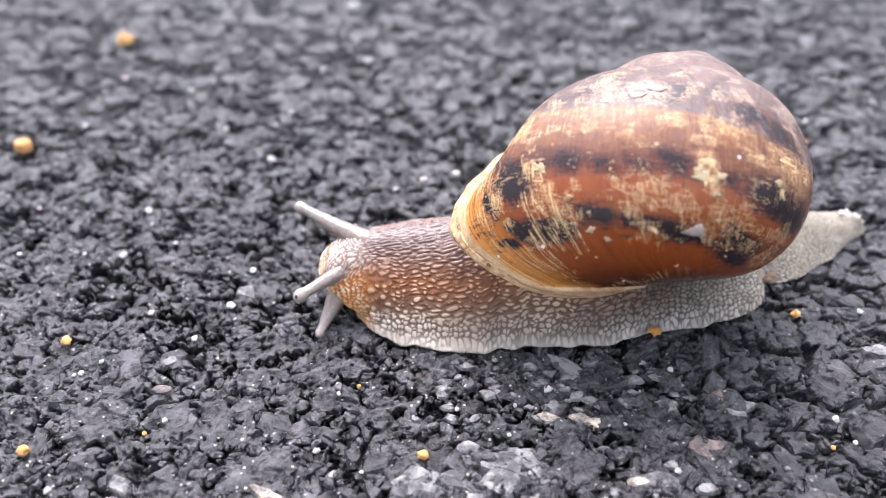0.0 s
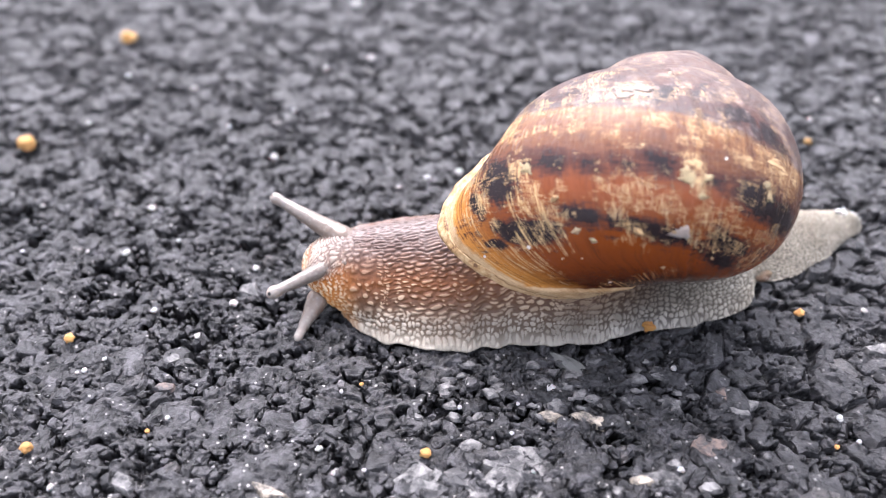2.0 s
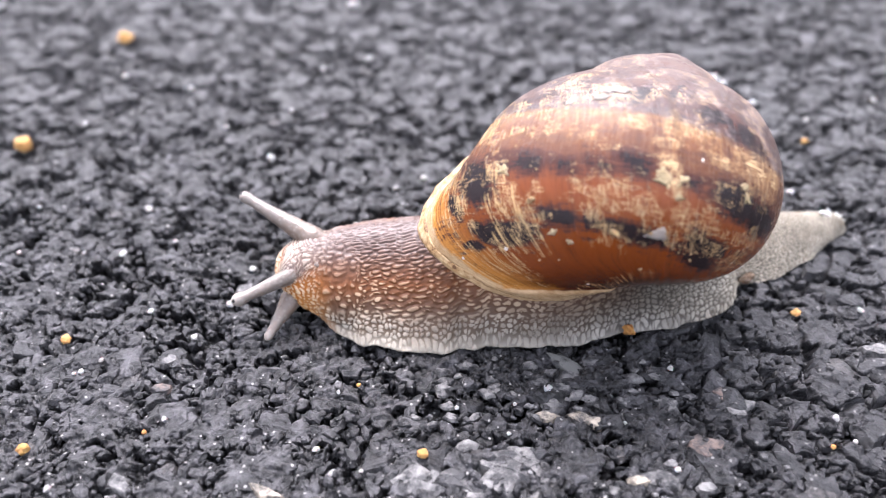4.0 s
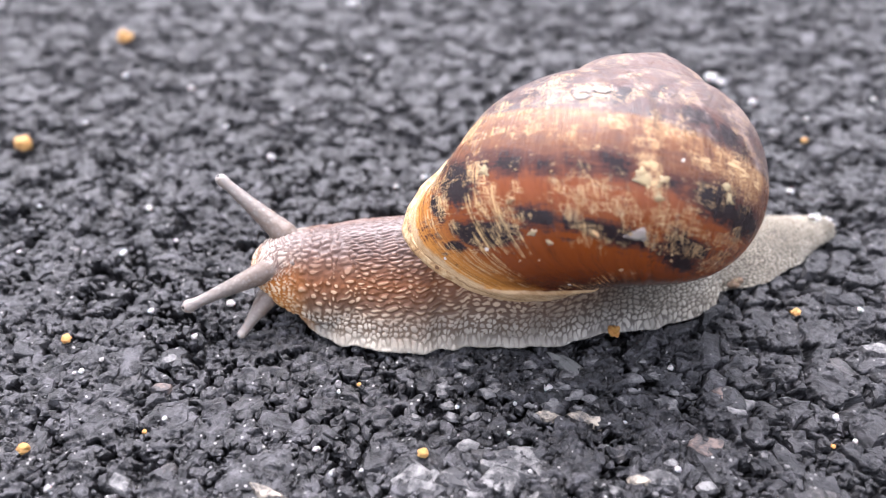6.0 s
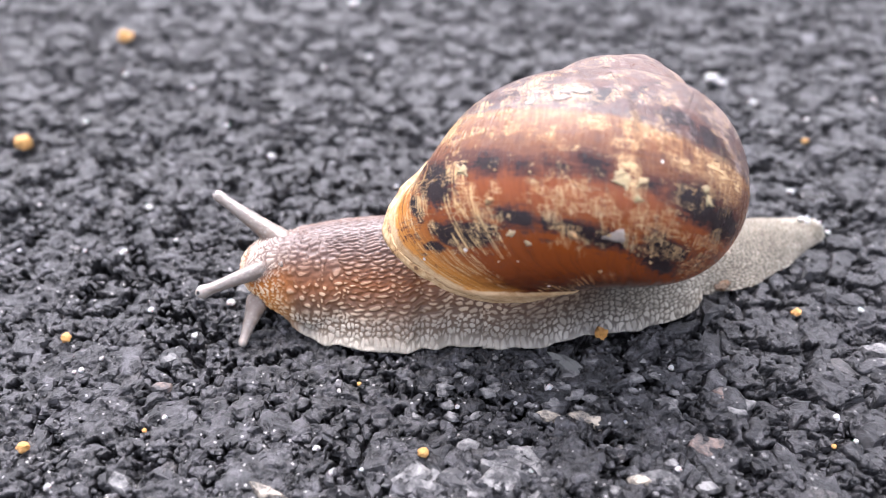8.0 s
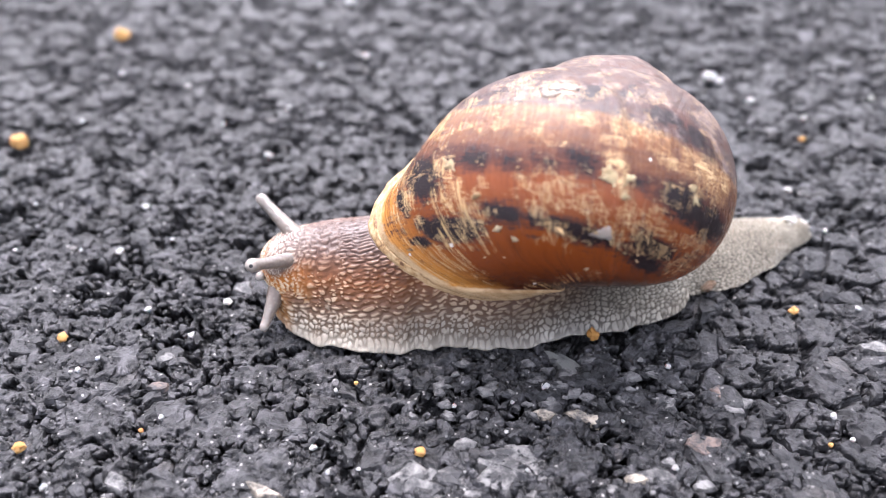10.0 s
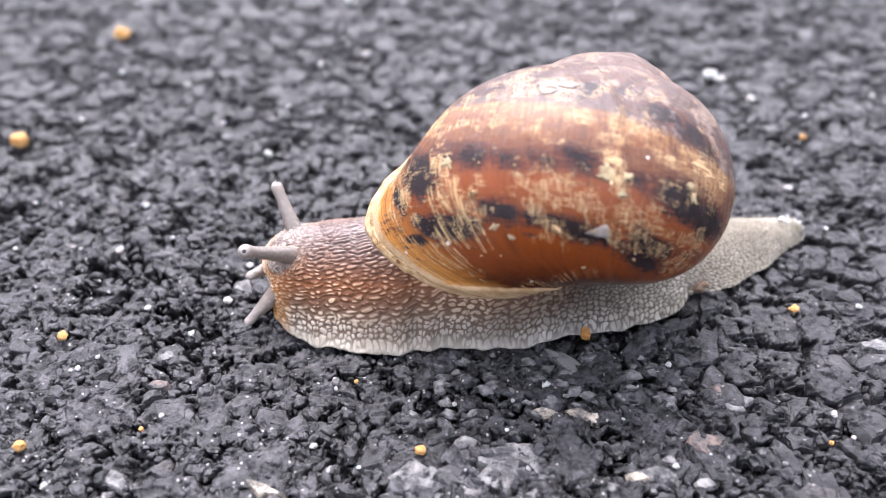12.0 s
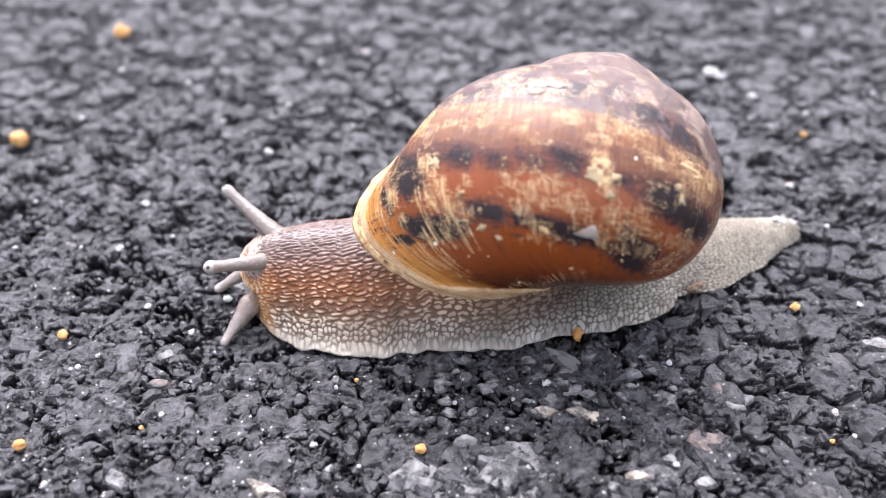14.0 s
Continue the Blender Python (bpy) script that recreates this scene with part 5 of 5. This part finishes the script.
    walk(eye_stalk_near, [
        (0, pose(-0.029657, -0.007000, 0.004056, -144.16, -80.18, 180.00)),
        (1, pose(-0.029327, -0.007000, 0.004980, -142.04, -89.77, 180.00)),
        (1.5, pose(-0.029796, -0.007000, 0.004632, -144.50, -86.24, 180.00)),
        (2, pose(-0.030427, -0.007000, 0.004280, -147.46, -83.40, 180.00)),
        (3, pose(-0.030451, -0.007000, 0.004662, -147.42, -86.90, 180.00)),
        (5.5, pose(-0.033239, -0.007000, 0.001987, -157.23, -71.57, 180.00)),
        (6, pose(-0.033588, -0.007000, 0.002650, -157.54, -75.95, 180.00)),
        (6.5, pose(-0.033567, -0.007000, 0.003356, -157.19, -80.04, 180.00)),
        (7, pose(-0.032885, -0.007000, 0.004621, -155.29, -87.50, 180.00)),
        (7.5, pose(-0.031829, -0.007000, 0.004800, -152.34, -88.50, 180.00)),
        (8, pose(-0.030871, -0.007000, 0.004705, -149.08, -87.47, 180.00)),
        (10.5, pose(-0.027562, -0.007072, 0.007987, 42.16, -48.38, -0.00)),
        (11, pose(-0.027678, -0.007072, 0.008209, 40.71, -47.30, -0.00)),
        (11.5, pose(-0.027842, -0.007072, 0.009019, 36.90, -42.18, -0.00)),
        (12, pose(-0.028340, -0.007072, 0.009123, 34.87, -45.12, -0.00)),
        (12.5, pose(-0.029023, -0.007072, 0.008865, 33.38, -51.30, -0.00)),
        (13, pose(-0.028610, -0.007072, 0.009189, 33.80, -46.47, -0.00)),
        (13.5, pose(-0.029464, -0.007072, 0.008214, 33.43, -58.60, -0.00)),
        (14, pose(-0.029504, -0.007072, 0.007665, 34.45, -63.32, -0.00)),
    ])
    walk(feeler_near, [
        (0, pose(-0.027711, -0.008223, 0.000350, -117.56, -47.82, 180.00)),
        (1, pose(-0.027756, -0.008390, 0.000310, -117.29, -47.84, 180.00)),
        (1.5, pose(-0.027800, -0.008331, 0.000258, -118.27, -47.62, 180.00)),
        (2, pose(-0.027977, -0.008783, 0.000223, -117.48, -49.69, 180.00)),
        (3, pose(-0.027999, -0.008317, 0.000285, -119.64, -51.06, 180.00)),
        (5.5, pose(-0.028802, -0.008288, -0.000114, -127.55, -54.29, 180.00)),
        (6, pose(-0.028672, -0.007871, -0.000236, -130.03, -51.36, 180.00)),
        (6.5, pose(-0.028980, -0.007960, -0.000301, -131.69, -53.55, 180.00)),
        (7, pose(-0.028493, -0.008570, -0.000263, -124.69, -49.05, 180.00)),
        (7.5, pose(-0.027775, -0.008560, -0.000145, -119.63, -40.96, 180.00)),
        (8, pose(-0.027153, -0.008910, -0.000031, -113.76, -30.85, 180.00)),
        (10.5, pose(-0.027122, -0.007390, 0.000539, -116.17, -39.49, 180.00)),
        (11, pose(-0.027972, -0.006730, -0.000331, -135.46, -41.47, 180.00)),
        (11.5, pose(-0.028276, -0.007025, -0.000223, -133.98, -47.00, 180.00)),
        (12, pose(-0.029286, -0.007014, -0.000101, -140.12, -58.66, 180.00)),
        (12.5, pose(-0.029619, -0.007325, -0.000195, -139.87, -59.93, 180.00)),
        (13, pose(-0.029297, -0.007894, -0.000117, -133.35, -58.54, 180.00)),
        (13.5, pose(-0.029150, -0.008476, 0.000012, -128.15, -59.06, 180.00)),
        (14, pose(-0.028765, -0.009291, 0.000171, -120.70, -57.98, 180.00)),
    ])
    walk(feeler_far, [
        (0, pose(-0.028200, -0.001000, 0.001800, 154.90, -51.34, 180.00)),
        (1, pose(-0.028200, -0.001000, 0.001800, 154.90, -51.34, 180.00)),
        (1.5, pose(-0.028200, -0.001000, 0.001800, 154.90, -51.34, 180.00)),
        (2, pose(-0.028200, -0.001000, 0.001800, 154.90, -51.34, 180.00)),
        (3, pose(-0.028200, -0.001000, 0.001800, 154.90, -51.34, 180.00)),
        (5.5, pose(-0.028200, -0.001000, 0.001800, 154.90, -51.34, 180.00)),
        (6, pose(-0.028200, -0.001000, 0.001800, 154.90, -51.34, 180.00)),
        (6.5, pose(-0.028200, -0.001000, 0.001800, 154.90, -51.34, 180.00)),
        (7, pose(-0.028200, -0.001000, 0.001800, 154.90, -51.34, 180.00)),
        (7.5, pose(-0.028200, -0.001000, 0.001800, 154.90, -51.34, 180.00)),
        (8, pose(-0.028200, -0.001000, 0.001800, 154.90, -51.34, 180.00)),
        (10.5, pose(-0.027783, -0.004693, 0.003887, 65.45, -24.36, -0.00)),
        (11, pose(-0.028266, -0.004587, 0.003825, 61.48, -41.03, -0.00)),
        (11.5, pose(-0.028444, -0.004568, 0.003697, 60.79, -48.59, -0.00)),
        (12, pose(-0.029063, -0.004298, 0.003499, 52.52, -64.25, -0.00)),
        (12.5, pose(-0.029958, -0.003504, 0.003174, 34.07, -78.25, -0.00)),
        (13, pose(-0.029962, -0.003565, 0.002871, 35.30, -84.39, -0.00)),
        (13.5, pose(-0.030379, -0.003366, 0.001995, -151.37, -79.22, 180.00)),
        (14, pose(-0.030360, -0.003674, 0.001724, -147.69, -74.51, 180.00)),
    ])
    walk(dragged_grain, [
        (0, pose(0.019869, -0.012758, 0.000700, 0.00, 0.00, -0.00)),
        (0.5, pose(0.019660, -0.012539, 0.000700, 5.00, 3.00, -4.00)),
        (1, pose(0.019523, -0.012426, 0.000700, 10.00, 6.00, -8.00)),
        (1.5, pose(0.019487, -0.012427, 0.000700, 15.00, 9.00, -12.00)),
        (2, pose(0.019067, -0.012382, 0.000700, 20.00, 12.00, -16.00)),
        (2.5, pose(0.018460, -0.012501, 0.000700, 25.00, 15.00, -20.00)),
        (3, pose(0.018042, -0.012732, 0.000700, 30.00, 18.00, -24.00)),
        (5.5, pose(0.016343, -0.012982, 0.000700, 55.00, 33.00, -44.00)),
        (6, pose(0.015913, -0.013105, 0.000700, 60.00, 36.00, -48.00)),
        (6.5, pose(0.015603, -0.013147, 0.000700, 65.00, 39.00, -52.00)),
        (7, pose(0.015155, -0.013315, 0.000700, 70.00, 42.00, -56.00)),
        (7.5, pose(0.014821, -0.013376, 0.000700, 75.00, 45.00, -60.00)),
        (8, pose(0.014624, -0.013352, 0.000700, 80.00, 48.00, -64.00)),
        (10.5, pose(0.013861, -0.013673, 0.000700, 105.00, 63.00, -84.00)),
        (11, pose(0.013601, -0.013661, 0.000700, 110.00, 66.00, -88.00)),
        (11.5, pose(0.013520, -0.013640, 0.000700, 115.00, 69.00, -92.00)),
        (12, pose(0.013350, -0.013738, 0.000700, 120.00, 72.00, -96.00)),
        (12.5, pose(0.013259, -0.013830, 0.000700, 125.00, 75.00, -100.00)),
        (13, pose(0.012773, -0.013949, 0.000700, 130.00, 78.00, -104.00)),
        (13.5, pose(0.012731, -0.014013, 0.000700, 135.00, 81.00, -108.00)),
        (14, pose(0.012553, -0.014058, 0.000700, 140.00, 84.00, -112.00)),
    ])

motions()
